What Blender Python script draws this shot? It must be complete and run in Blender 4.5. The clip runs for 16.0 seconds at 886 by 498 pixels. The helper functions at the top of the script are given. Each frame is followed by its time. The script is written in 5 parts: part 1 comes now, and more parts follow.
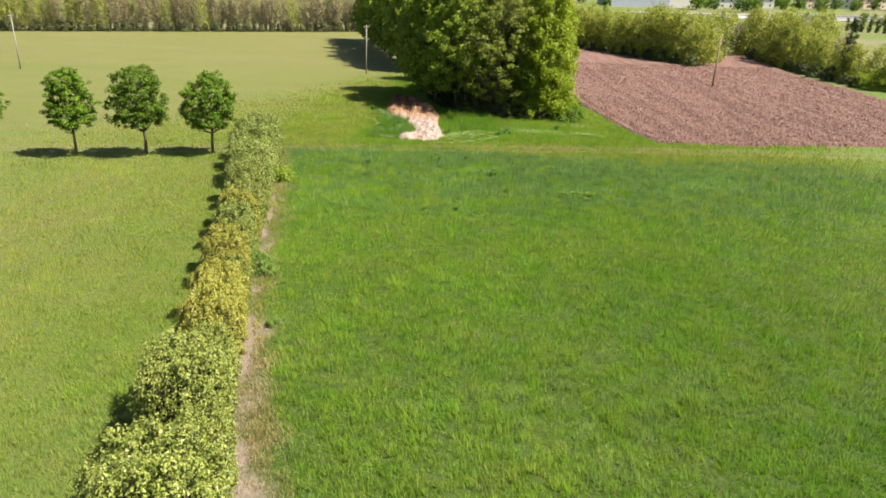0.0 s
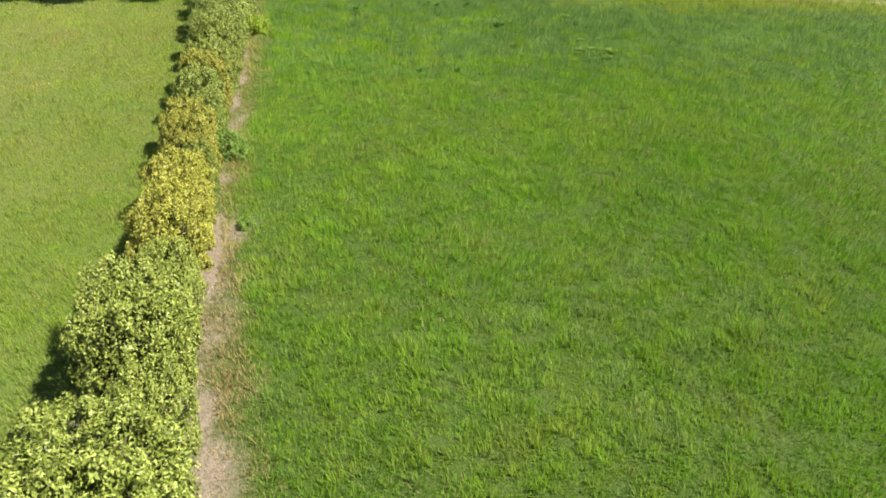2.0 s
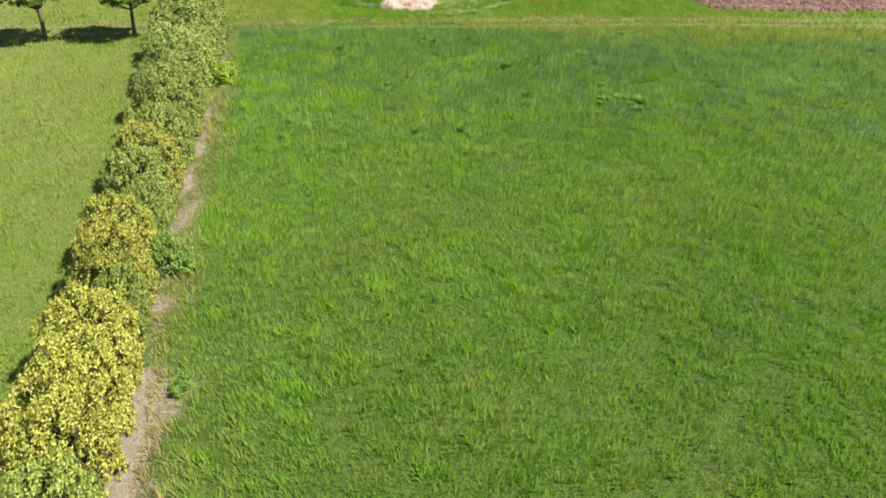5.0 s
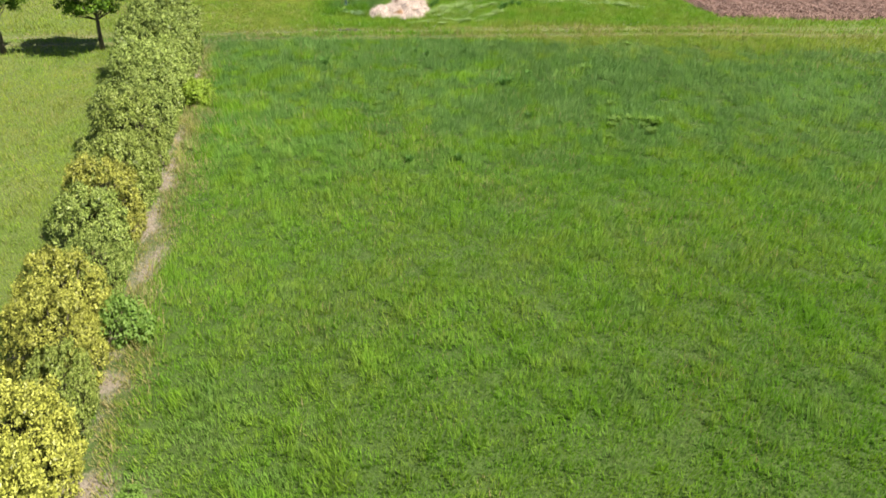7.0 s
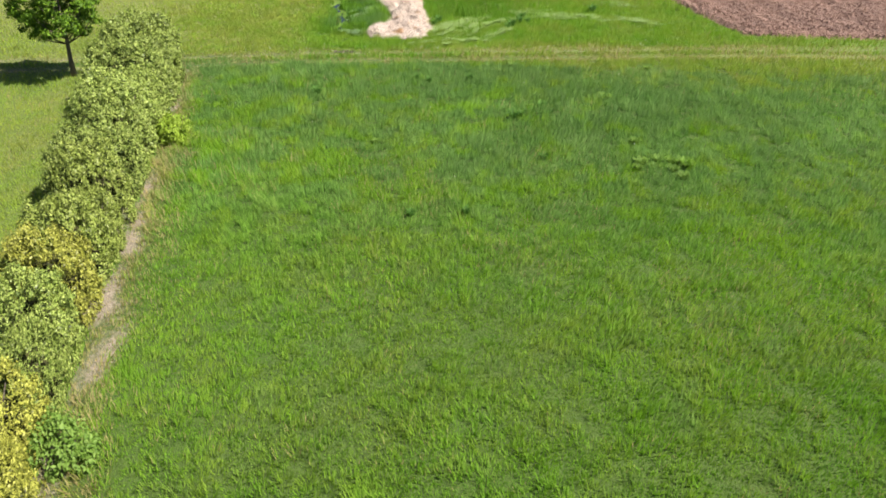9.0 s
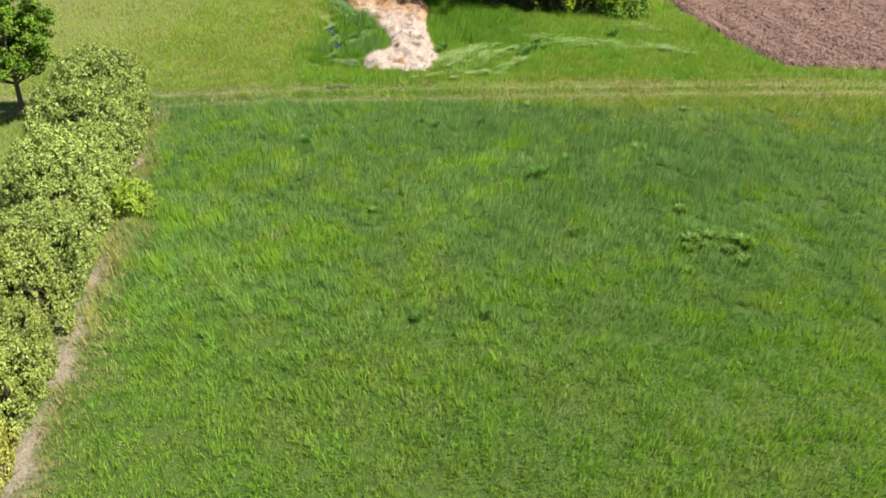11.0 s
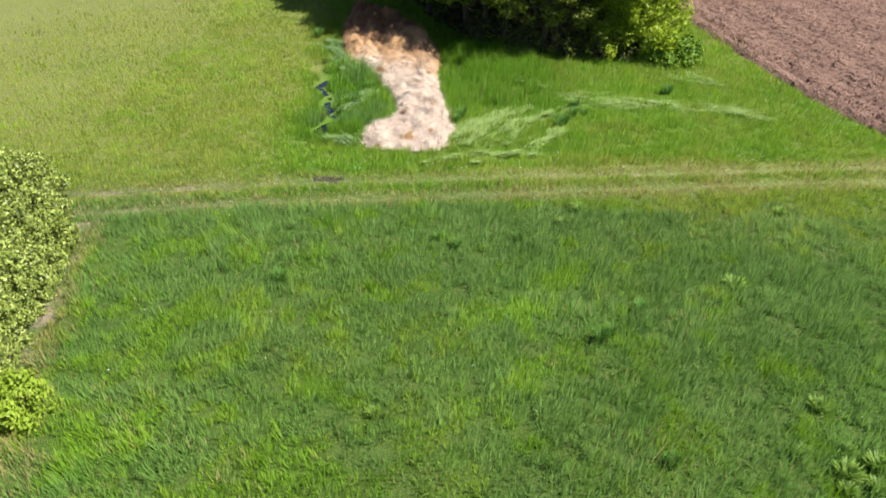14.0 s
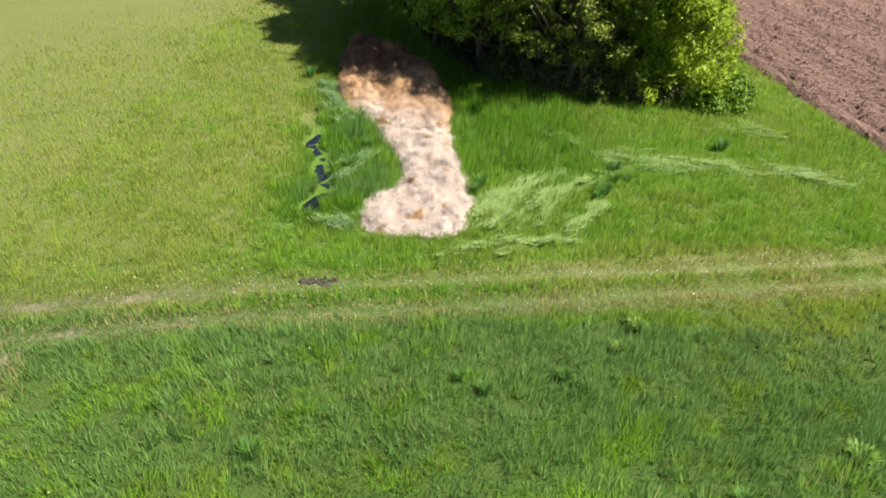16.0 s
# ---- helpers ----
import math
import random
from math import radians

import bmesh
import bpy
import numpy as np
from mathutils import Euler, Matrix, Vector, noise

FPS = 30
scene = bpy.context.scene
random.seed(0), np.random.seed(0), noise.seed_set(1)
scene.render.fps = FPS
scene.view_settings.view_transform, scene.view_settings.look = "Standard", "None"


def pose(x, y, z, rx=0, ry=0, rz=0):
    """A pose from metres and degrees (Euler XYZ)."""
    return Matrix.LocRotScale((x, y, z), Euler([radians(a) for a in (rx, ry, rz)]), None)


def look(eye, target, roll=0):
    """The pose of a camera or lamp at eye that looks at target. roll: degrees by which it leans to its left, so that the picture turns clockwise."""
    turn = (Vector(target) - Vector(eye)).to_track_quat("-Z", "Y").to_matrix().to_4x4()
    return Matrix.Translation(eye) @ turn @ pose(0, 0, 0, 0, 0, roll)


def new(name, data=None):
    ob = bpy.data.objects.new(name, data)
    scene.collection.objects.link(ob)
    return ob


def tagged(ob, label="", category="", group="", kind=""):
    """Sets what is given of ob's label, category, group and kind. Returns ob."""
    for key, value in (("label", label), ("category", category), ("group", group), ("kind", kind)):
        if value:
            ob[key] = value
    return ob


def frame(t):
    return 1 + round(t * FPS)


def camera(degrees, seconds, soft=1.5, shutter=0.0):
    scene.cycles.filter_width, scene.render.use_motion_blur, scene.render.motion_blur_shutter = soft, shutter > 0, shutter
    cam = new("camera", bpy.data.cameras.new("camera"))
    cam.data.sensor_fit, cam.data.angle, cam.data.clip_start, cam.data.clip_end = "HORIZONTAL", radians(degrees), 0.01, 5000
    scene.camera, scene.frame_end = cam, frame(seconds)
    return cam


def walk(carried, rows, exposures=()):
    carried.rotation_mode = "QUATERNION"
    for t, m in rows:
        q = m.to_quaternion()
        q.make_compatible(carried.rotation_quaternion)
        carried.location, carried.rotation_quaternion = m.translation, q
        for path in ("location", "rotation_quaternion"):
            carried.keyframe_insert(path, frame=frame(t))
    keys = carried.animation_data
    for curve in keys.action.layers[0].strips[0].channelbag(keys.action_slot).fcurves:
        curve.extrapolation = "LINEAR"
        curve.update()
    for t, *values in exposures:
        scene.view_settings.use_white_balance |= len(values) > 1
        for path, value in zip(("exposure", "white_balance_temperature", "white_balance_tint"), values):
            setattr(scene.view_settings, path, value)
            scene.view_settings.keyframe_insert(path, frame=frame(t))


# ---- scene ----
cam = camera(62.7, 16.0, soft=1.75)
PATH = [
    (0, (0.852, -0.063, 13.023), (0.766, 1.821, 12.355), 1.6),
    (0.5, (0.701, 1.241, 12.989), (0.625, 3.066, 12.175), 1.7),
    (1, (0.578, 2.56, 12.96), (0.513, 4.302, 11.979), 1.8),
    (1.5, (0.44, 3.849, 12.921), (0.383, 5.543, 11.859), 1.9),
    (2, (0.277, 5.102, 12.891), (0.226, 6.797, 11.83), 2.0),
    (2.5, (0.179, 6.412, 12.857), (0.128, 8.109, 11.799), 1.8),
    (3, (0.097, 7.706, 12.857), (0.046, 9.404, 11.802), 1.7),
    (3.5, (0.042, 9.04, 12.863), (-0.012, 10.739, 11.81), 1.4),
    (4, (-0.032, 10.43, 12.82), (-0.087, 12.132, 11.771), 1.2),
    (4.5, (-0.173, 11.756, 12.863), (-0.224, 13.458, 11.815), 1.2),
    (7, (-0.731, 16.575, 12.609), (-0.746, 18.276, 11.557), 1.5),
    (7.5, (-0.823, 17.469, 12.639), (-0.836, 19.17, 11.588), 1.5),
    (8, (-0.85, 18.546, 12.641), (-0.865, 20.248, 11.59), 1.4),
    (8.5, (-0.906, 19.666, 12.683), (-0.923, 21.367, 11.632), 1.4),
    (9, (-1.026, 20.909, 12.71), (-1.042, 22.61, 11.658), 1.5),
    (11.5, (-1.761, 28.57, 12.925), (-1.77, 30.268, 11.867), 1.8),
    (12, (-1.85, 30.233, 12.933), (-1.865, 31.931, 11.876), 1.6),
    (12.5, (-1.957, 31.842, 12.979), (-1.976, 33.539, 11.922), 1.6),
    (13, (-2.148, 33.501, 13.014), (-2.168, 35.2, 11.958), 1.5),
    (13.5, (-2.293, 35.168, 13.042), (-2.316, 36.868, 11.988), 1.6),
    (14, (-2.499, 36.858, 13.075), (-2.521, 38.558, 12.022), 1.5),
    (14.5, (-2.692, 38.587, 13.126), (-2.715, 40.287, 12.073), 1.5),
    (15, (-2.811, 40.325, 13.125), (-2.841, 42.027, 12.075), 1.3),
    (15.5, (-3.003, 42.08, 13.135), (-3.033, 43.783, 12.087), 1.2),
    (16, (-3.281, 43.831, 13.141), (-3.305, 45.534, 12.092), 1.2),
]
walk(cam, [(t, look(eye, target, roll)) for t, eye, target, roll in PATH], exposures=[(0.0, 1.28, 6820, 17), (1.0, 1.28, 6950, 14), (2.5, 1.28, 6700, 10), (4.5, 1.28, 6550, 10), (16.0, 1.28, 6500, 10)])

# ---- world, sun ----
SUN = Vector((2.85, -0.62, 4.3)).normalized()
world = bpy.data.worlds.new("sky")
scene.world = world
world.use_nodes = True
wn = world.node_tree
bg = wn.nodes["Background"]
sky = wn.nodes.new("ShaderNodeTexSky")
sky.sky_type = "NISHITA"
sky.sun_disc = False
sky.sun_elevation = math.asin(SUN.z)
sky.sun_rotation = math.atan2(SUN.x, SUN.y)
wn.links.new(sky.outputs[0], bg.inputs[0])
bg.inputs[1].default_value = 0.050
lamp = bpy.data.lights.new("sun", "SUN")
lamp.energy, lamp.angle, lamp.color = 5.0, radians(0.55), (1.0, 0.94, 0.82)
sun = new("sun", lamp)
sun.matrix_world = look(SUN * 100, (0, 0, 0))
scene.view_settings.exposure = 1.28


# ---- small tools ----
def mesh(name, verts, faces, mat=None, smooth=False):
    me = bpy.data.meshes.new(name)
    me.from_pydata(np.asarray(verts, dtype=float), [], faces)
    if mat:
        me.materials.append(mat)
    if smooth:
        me.polygons.foreach_set("use_smooth", np.ones(len(me.polygons), dtype=bool))
    return me


def attribute(me, name, values):
    layer = me.attributes.new(name, "FLOAT", "POINT")
    layer.data.foreach_set("value", np.asarray(values, dtype=np.float32))


def empty(name, m=None):
    ob = new(name)
    ob.empty_display_size = 0.2
    if m:
        ob.matrix_basis = m
    return ob


def child(name, data, parent, label="", m=None):
    ob = new(name, data)
    ob.parent = parent
    if m:
        ob.matrix_basis = m
    if label:
        tagged(ob, label)
    return ob


def part(name, bm, mat, parent, label="", smooth=False):
    me = bpy.data.meshes.new(name)
    bm.to_mesh(me)
    bm.free()
    me.materials.append(mat)
    if smooth:
        me.polygons.foreach_set("use_smooth", np.ones(len(me.polygons), dtype=bool))
    return child(name, me, parent, label)


def hash2(i, j, seed):
    n = (i.astype(np.int64) * 374761393 + j.astype(np.int64) * 668265263 + seed * 982451653) & 0x7FFFFFFF
    n = ((n ^ (n >> 13)) * 1274126177) & 0x7FFFFFFF
    n = ((n ^ (n >> 16)) * 362437) & 0x7FFFFFFF
    return (n % 65536) / 65535.0


def vnoise(x, y, size, seed=0):
    """Smooth noise from 0 to 1, over arrays."""
    x, y = np.asarray(x, float) / size, np.asarray(y, float) / size
    i, j = np.floor(x), np.floor(y)
    u, v = x - i, y - j
    u, v = u * u * (3 - 2 * u), v * v * (3 - 2 * v)
    a, b = hash2(i, j, seed), hash2(i + 1, j, seed)
    c, d = hash2(i, j + 1, seed), hash2(i + 1, j + 1, seed)
    return (a * (1 - u) + b * u) * (1 - v) + (c * (1 - u) + d * u) * v


def fbm(x, y, size, seed=0):
    return 0.5 * vnoise(x, y, size, seed) + 0.3 * vnoise(x, y, size / 2.1, seed + 7) + 0.2 * vnoise(x, y, size / 4.3, seed + 13)


def tufts(x, y, size, seed):
    """The nearest centre of a jittered grid: distance in cells, a random number of that tuft, and the way from its centre."""
    x, y = np.asarray(x, float) / size, np.asarray(y, float) / size
    i, j = np.floor(x), np.floor(y)
    best = np.full(x.shape, 9.0)
    own, ox, oy = np.zeros(x.shape), np.zeros(x.shape), np.zeros(x.shape)
    for a in (-1, 0, 1):
        for b in (-1, 0, 1):
            u, v = hash2(i + a, j + b, seed), hash2(i + a, j + b, seed + 5)
            dx, dy = x - (i + a + u), y - (j + b + v)
            d = dx * dx + dy * dy
            near = d < best
            best, ox, oy = np.where(near, d, best), np.where(near, dx, ox), np.where(near, dy, oy)
            own = np.where(near, (u * 7.3 + v * 3.1) % 1.0, own)
    return np.sqrt(best), own, ox, oy


def step(a, b, x):
    t = np.clip((np.asarray(x, float) - a) / (b - a), 0, 1)
    return t * t * (3 - 2 * t)


def box(bm, x0, x1, y0, y1, z0, z1):
    vs = [bm.verts.new((x, y, z)) for z in (z0, z1) for x, y in ((x0, y0), (x1, y0), (x1, y1), (x0, y1))]
    for q in ((3, 2, 1, 0), (4, 5, 6, 7), (0, 1, 5, 4), (1, 2, 6, 5), (2, 3, 7, 6), (3, 0, 4, 7)):
        bm.faces.new([vs[k] for k in q])


def tube(points, radii, sides=7):
    """A tapered tube along points: vertices and quads."""
    pts = [Vector([float(c) for c in p]) for p in points]
    vs, fs = [], []
    for k, p in enumerate(pts):
        d = (pts[min(k + 1, len(pts) - 1)] - pts[max(k - 1, 0)]).normalized()
        a = d.orthogonal().normalized()
        if k and a.dot(last) < 0:
            a = -a
        last = a
        b = d.cross(a)
        for s in range(sides):
            w = 2 * math.pi * s / sides
            vs.append(p + float(radii[k]) * (math.cos(w) * a + math.sin(w) * b))
    for k in range(len(pts) - 1):
        for s in range(sides):
            t = (s + 1) % sides
            fs.append((k * sides + s, k * sides + t, (k + 1) * sides + t, (k + 1) * sides + s))
    fs.append(tuple(reversed(range(sides))))
    n = (len(pts) - 1) * sides
    fs.append(tuple(range(n, n + sides)))
    return vs, fs


def tubes(runs):
    vs, fs = [], []
    for points, radii, sides in runs:
        v, f = tube(points, radii, sides)
        o = len(vs)
        vs += [tuple(p) for p in v]
        fs += [tuple(i + o for i in q) for q in f]
    return vs, fs


# ---- materials ----
def nodes(name):
    mat = bpy.data.materials.new(name)
    mat.use_nodes = True
    nt = mat.node_tree
    return mat, nt, nt.nodes["Principled BSDF"], nt.nodes["Material Output"]


def mix(nt, fac, a, b):
    n = nt.nodes.new("ShaderNodeMix")
    n.data_type = "RGBA"
    for sock, v in ((n.inputs["Factor"], fac), (n.inputs[6], a), (n.inputs[7], b)):
        if isinstance(v, (int, float)):
            sock.default_value = v
        elif isinstance(v, tuple):
            sock.default_value = (*v, 1)
        else:
            nt.links.new(v, sock)
    return n.outputs[2]


def noise_out(nt, scale, detail=4, rough=0.6, lo=0.35, hi=0.65, squash=None):
    co = nt.nodes.new("ShaderNodeTexCoord")
    n = nt.nodes.new("ShaderNodeTexNoise")
    n.inputs["Scale"].default_value = scale
    n.inputs["Detail"].default_value = detail
    n.inputs["Roughness"].default_value = rough
    link = co.outputs["Object"]
    if squash:
        mp = nt.nodes.new("ShaderNodeMapping")
        mp.inputs["Scale"].default_value = squash
        nt.links.new(link, mp.inputs[0])
        link = mp.outputs[0]
    nt.links.new(link, n.inputs["Vector"])
    r = nt.nodes.new("ShaderNodeMapRange")
    r.inputs["From Min"].default_value, r.inputs["From Max"].default_value = lo, hi
    nt.links.new(n.outputs["Fac"], r.inputs["Value"])
    return r.outputs[0]


def attr(nt, name):
    a = nt.nodes.new("ShaderNodeAttribute")
    a.attribute_name = name
    return a.outputs["Fac"]


def maths(nt, op, a, b):
    n = nt.nodes.new("ShaderNodeMath")
    n.operation = op
    n.use_clamp = True
    for sock, v in zip(n.inputs, (a, b)):
        if isinstance(v, (int, float)):
            sock.default_value = v
        else:
            nt.links.new(v, sock)
    return n.outputs[0]


def bump(nt, shader, height, strength, distance):
    b = nt.nodes.new("ShaderNodeBump")
    b.inputs["Strength"].default_value, b.inputs["Distance"].default_value = strength, distance
    nt.links.new(height, b.inputs["Height"])
    nt.links.new(b.outputs[0], shader.inputs["Normal"])


def upward(nt, geo, shaders, keep=0.5):
    """Tilts the shading normal of blades and leaves from their own towards the sky, to brighten them."""
    a = nt.nodes.new("ShaderNodeVectorMath")
    a.operation = "SCALE"
    a.inputs["Scale"].default_value = keep
    nt.links.new(geo.outputs["Normal"], a.inputs[0])
    b = nt.nodes.new("ShaderNodeVectorMath")
    b.operation = "ADD"
    nt.links.new(a.outputs[0], b.inputs[0])
    b.inputs[1].default_value = (0.12, 0, 0.75)
    c = nt.nodes.new("ShaderNodeVectorMath")
    c.operation = "NORMALIZE"
    nt.links.new(b.outputs[0], c.inputs[0])
    for shader in shaders:
        nt.links.new(c.outputs[0], shader.inputs["Normal"])


def leafy(name, dark, mid, light, rough=0.5, through_light=0.35, spread=1.0, own=1.3):
    """Leaves: colour from leaf to leaf, patches over the plant, some light passing through."""
    mat, nt, sh, out = nodes(name)
    geo = nt.nodes.new("ShaderNodeNewGeometry")
    ramp = nt.nodes.new("ShaderNodeValToRGB")
    e = ramp.color_ramp.elements
    e[0].color, e[1].color = (*dark, 1), (*light, 1)
    m = ramp.color_ramp.elements.new(0.5)
    m.color = (*mid, 1)
    nt.links.new(geo.outputs["Random Per Island"], ramp.inputs[0])
    patch = noise_out(nt, 0.9, 3, 0.6, 0.3, 0.7)
    col = mix(nt, maths(nt, "MULTIPLY", patch, 0.45 * spread), ramp.outputs[0], light)
    info = nt.nodes.new("ShaderNodeObjectInfo")
    hsv = nt.nodes.new("ShaderNodeHueSaturation")
    val = nt.nodes.new("ShaderNodeMapRange")
    val.inputs["To Min"].default_value, val.inputs["To Max"].default_value = 0.82, 1.15
    nt.links.new(info.outputs["Random"], val.inputs["Value"])
    nt.links.new(val.outputs[0], hsv.inputs["Value"])
    nt.links.new(col, hsv.inputs["Color"])
    col = hsv.outputs[0]
    nt.links.new(col, sh.inputs["Base Color"])
    sh.inputs["Roughness"].default_value = rough
    sh.inputs["Specular IOR Level"].default_value = 0.18
    tr = nt.nodes.new("ShaderNodeBsdfTranslucent")
    nt.links.new(mix(nt, 0.35, col, light), tr.inputs["Color"])
    upward(nt, geo, (sh,), own)
    ms = nt.nodes.new("ShaderNodeMixShader")
    ms.inputs[0].default_value = through_light
    nt.links.new(sh.outputs[0], ms.inputs[1])
    nt.links.new(tr.outputs[0], ms.inputs[2])
    nt.links.new(ms.outputs[0], out.inputs[0])
    return mat


def plain(name, a, b, scale=3.0, rough=0.8, metal=0.0, relief=0.3, dist=0.02, squash=None):
    """A solid surface of two tones, at two scales, with fine relief."""
    mat, nt, sh, out = nodes(name)
    big = noise_out(nt, scale, 5, 0.65, 0.3, 0.7, squash)
    fine = noise_out(nt, scale * 9, 3, 0.7, 0.3, 0.7, squash)
    col = mix(nt, big, a, b)
    col = mix(nt, maths(nt, "MULTIPLY", fine, 0.35), col, tuple(0.6 * c for c in a))
    nt.links.new(col, sh.inputs["Base Color"])
    sh.inputs["Roughness"].default_value, sh.inputs["Metallic"].default_value = rough, metal
    bump(nt, sh, fine, relief, dist)
    return mat


def grass_material(name):
    mat, nt, sh, out = nodes(name)
    geo = nt.nodes.new("ShaderNodeNewGeometry")
    one = nt.nodes.new("ShaderNodeMath")
    one.operation = "MULTIPLY_ADD"
    nt.links.new(geo.outputs["Random Per Island"], one.inputs[0])
    one.inputs[1].default_value = 0.09
    nt.links.new(attr(nt, "tone"), one.inputs[2])
    rnd = one.outputs[0]
    lush = mix(nt, rnd, (0.084, 0.215, 0.009), (0.200, 0.388, 0.020))
    dry = mix(nt, rnd, (0.212, 0.252, 0.028), (0.325, 0.362, 0.064))
    blue = mix(nt, rnd, (0.070, 0.168, 0.036), (0.185, 0.330, 0.095))
    straw = mix(nt, rnd, (0.30, 0.24, 0.10), (0.45, 0.37, 0.18))
    col = mix(nt, attr(nt, "dry"), lush, dry)
    col = mix(nt, attr(nt, "blue"), col, blue)
    col = mix(nt, attr(nt, "dead"), col, straw)
    nt.links.new(col, sh.inputs["Base Color"])
    sh.inputs["Roughness"].default_value = 0.6
    sh.inputs["Specular IOR Level"].default_value = 0.15
    tr = nt.nodes.new("ShaderNodeBsdfTranslucent")
    nt.links.new(col, tr.inputs["Color"])
    upward(nt, geo, (sh,), 0.6)
    ms = nt.nodes.new("ShaderNodeMixShader")
    ms.inputs[0].default_value = 0.55
    nt.links.new(sh.outputs[0], ms.inputs[1])
    nt.links.new(tr.outputs[0], ms.inputs[2])
    nt.links.new(ms.outputs[0], out.inputs[0])
    return mat


def ground_material():
    mat, nt, sh, out = nodes("meadow_soil")
    fine = noise_out(nt, 5.0, 5, 0.7, 0.3, 0.7)
    patch = noise_out(nt, 0.16, 4, 0.6, 0.35, 0.65)
    tiny = noise_out(nt, 26.0, 3, 0.7, 0.3, 0.7)
    lush = mix(nt, fine, (0.052, 0.115, 0.004), (0.080, 0.153, 0.008))
    dry = mix(nt, fine, (0.092, 0.105, 0.020), (0.128, 0.140, 0.035))
    dry = mix(nt, maths(nt, "MULTIPLY", patch, 0.55), dry, (0.148, 0.152, 0.036))
    dry = mix(nt, maths(nt, "MULTIPLY", noise_out(nt, 0.9, 4, 0.7, 0.4, 0.7, (1, 0.35, 1)), 0.45), dry, (0.10, 0.125, 0.016))
    dry = mix(nt, maths(nt, "MULTIPLY", noise_out(nt, 0.07, 5, 0.65, 0.38, 0.66, (0.5, 1, 1)), 0.5), dry, (0.150, 0.150, 0.050))
    soil = mix(nt, fine, (0.105, 0.086, 0.064), (0.215, 0.178, 0.138))
    soil = mix(nt, maths(nt, "MULTIPLY", tiny, 0.5), soil, (0.285, 0.240, 0.180))
    col = mix(nt, attr(nt, "dry"), lush, dry)
    # shade between the blades, painted as a darker ground colour
    col = mix(nt, attr(nt, "blade_shade"), col, mix(nt, fine, (0.020, 0.042, 0.004), (0.040, 0.070, 0.007)))
    bare = nt.nodes.new("ShaderNodeMapRange")
    bare.inputs["From Min"].default_value, bare.inputs["From Max"].default_value = 0.35, 0.75
    tot = nt.nodes.new("ShaderNodeMath")
    tot.operation = "MULTIPLY_ADD"
    nt.links.new(fine, tot.inputs[0])
    tot.inputs[1].default_value = 0.35
    nt.links.new(attr(nt, "soil"), tot.inputs[2])
    nt.links.new(tot.outputs[0], bare.inputs["Value"])
    col = mix(nt, bare.outputs[0], col, soil)
    nt.links.new(col, sh.inputs["Base Color"])
    sh.inputs["Roughness"].default_value = 0.95
    bump(nt, sh, fine, 0.6, 0.12)
    return mat


def plough_material():
    mat, nt, sh, out = nodes("ploughed_earth")
    big = noise_out(nt, 0.25, 4, 0.6, 0.3, 0.7)
    clod = noise_out(nt, 2.6, 6, 0.75, 0.35, 0.65)
    fine = noise_out(nt, 7, 5, 0.75, 0.36, 0.64)
    co = nt.nodes.new("ShaderNodeTexCoord")
    turn = nt.nodes.new("ShaderNodeMapping")
    turn.inputs["Rotation"].default_value = (0, 0, radians(-16))
    turn.inputs["Scale"].default_value = (1.1, 0.05, 1)
    nt.links.new(co.outputs["Object"], turn.inputs[0])
    drill = nt.nodes.new("ShaderNodeTexNoise")
    drill.inputs["Scale"].default_value = 0.8
    drill.inputs["Detail"].default_value = 4
    nt.links.new(turn.outputs[0], drill.inputs["Vector"])
    row = nt.nodes.new("ShaderNodeMapRange")
    row.inputs["From Min"].default_value, row.inputs["From Max"].default_value = 0.42, 0.60
    nt.links.new(drill.outputs["Fac"], row.inputs["Value"])
    col = mix(nt, clod, (0.145, 0.080, 0.061), (0.330, 0.198, 0.156))
    col = mix(nt, maths(nt, "MULTIPLY", big, 0.35), col, (0.245, 0.150, 0.118))
    col = mix(nt, maths(nt, "MULTIPLY", row.outputs[0], 0.5), col, (0.120, 0.065, 0.050))
    col = mix(nt, maths(nt, "MULTIPLY", fine, 0.34), col, (0.120, 0.065, 0.050))
    nt.links.new(col, sh.inputs["Base Color"])
    sh.inputs["Roughness"].default_value = 0.95
    bump(nt, sh, clod, 0.9, 0.18)
    return mat


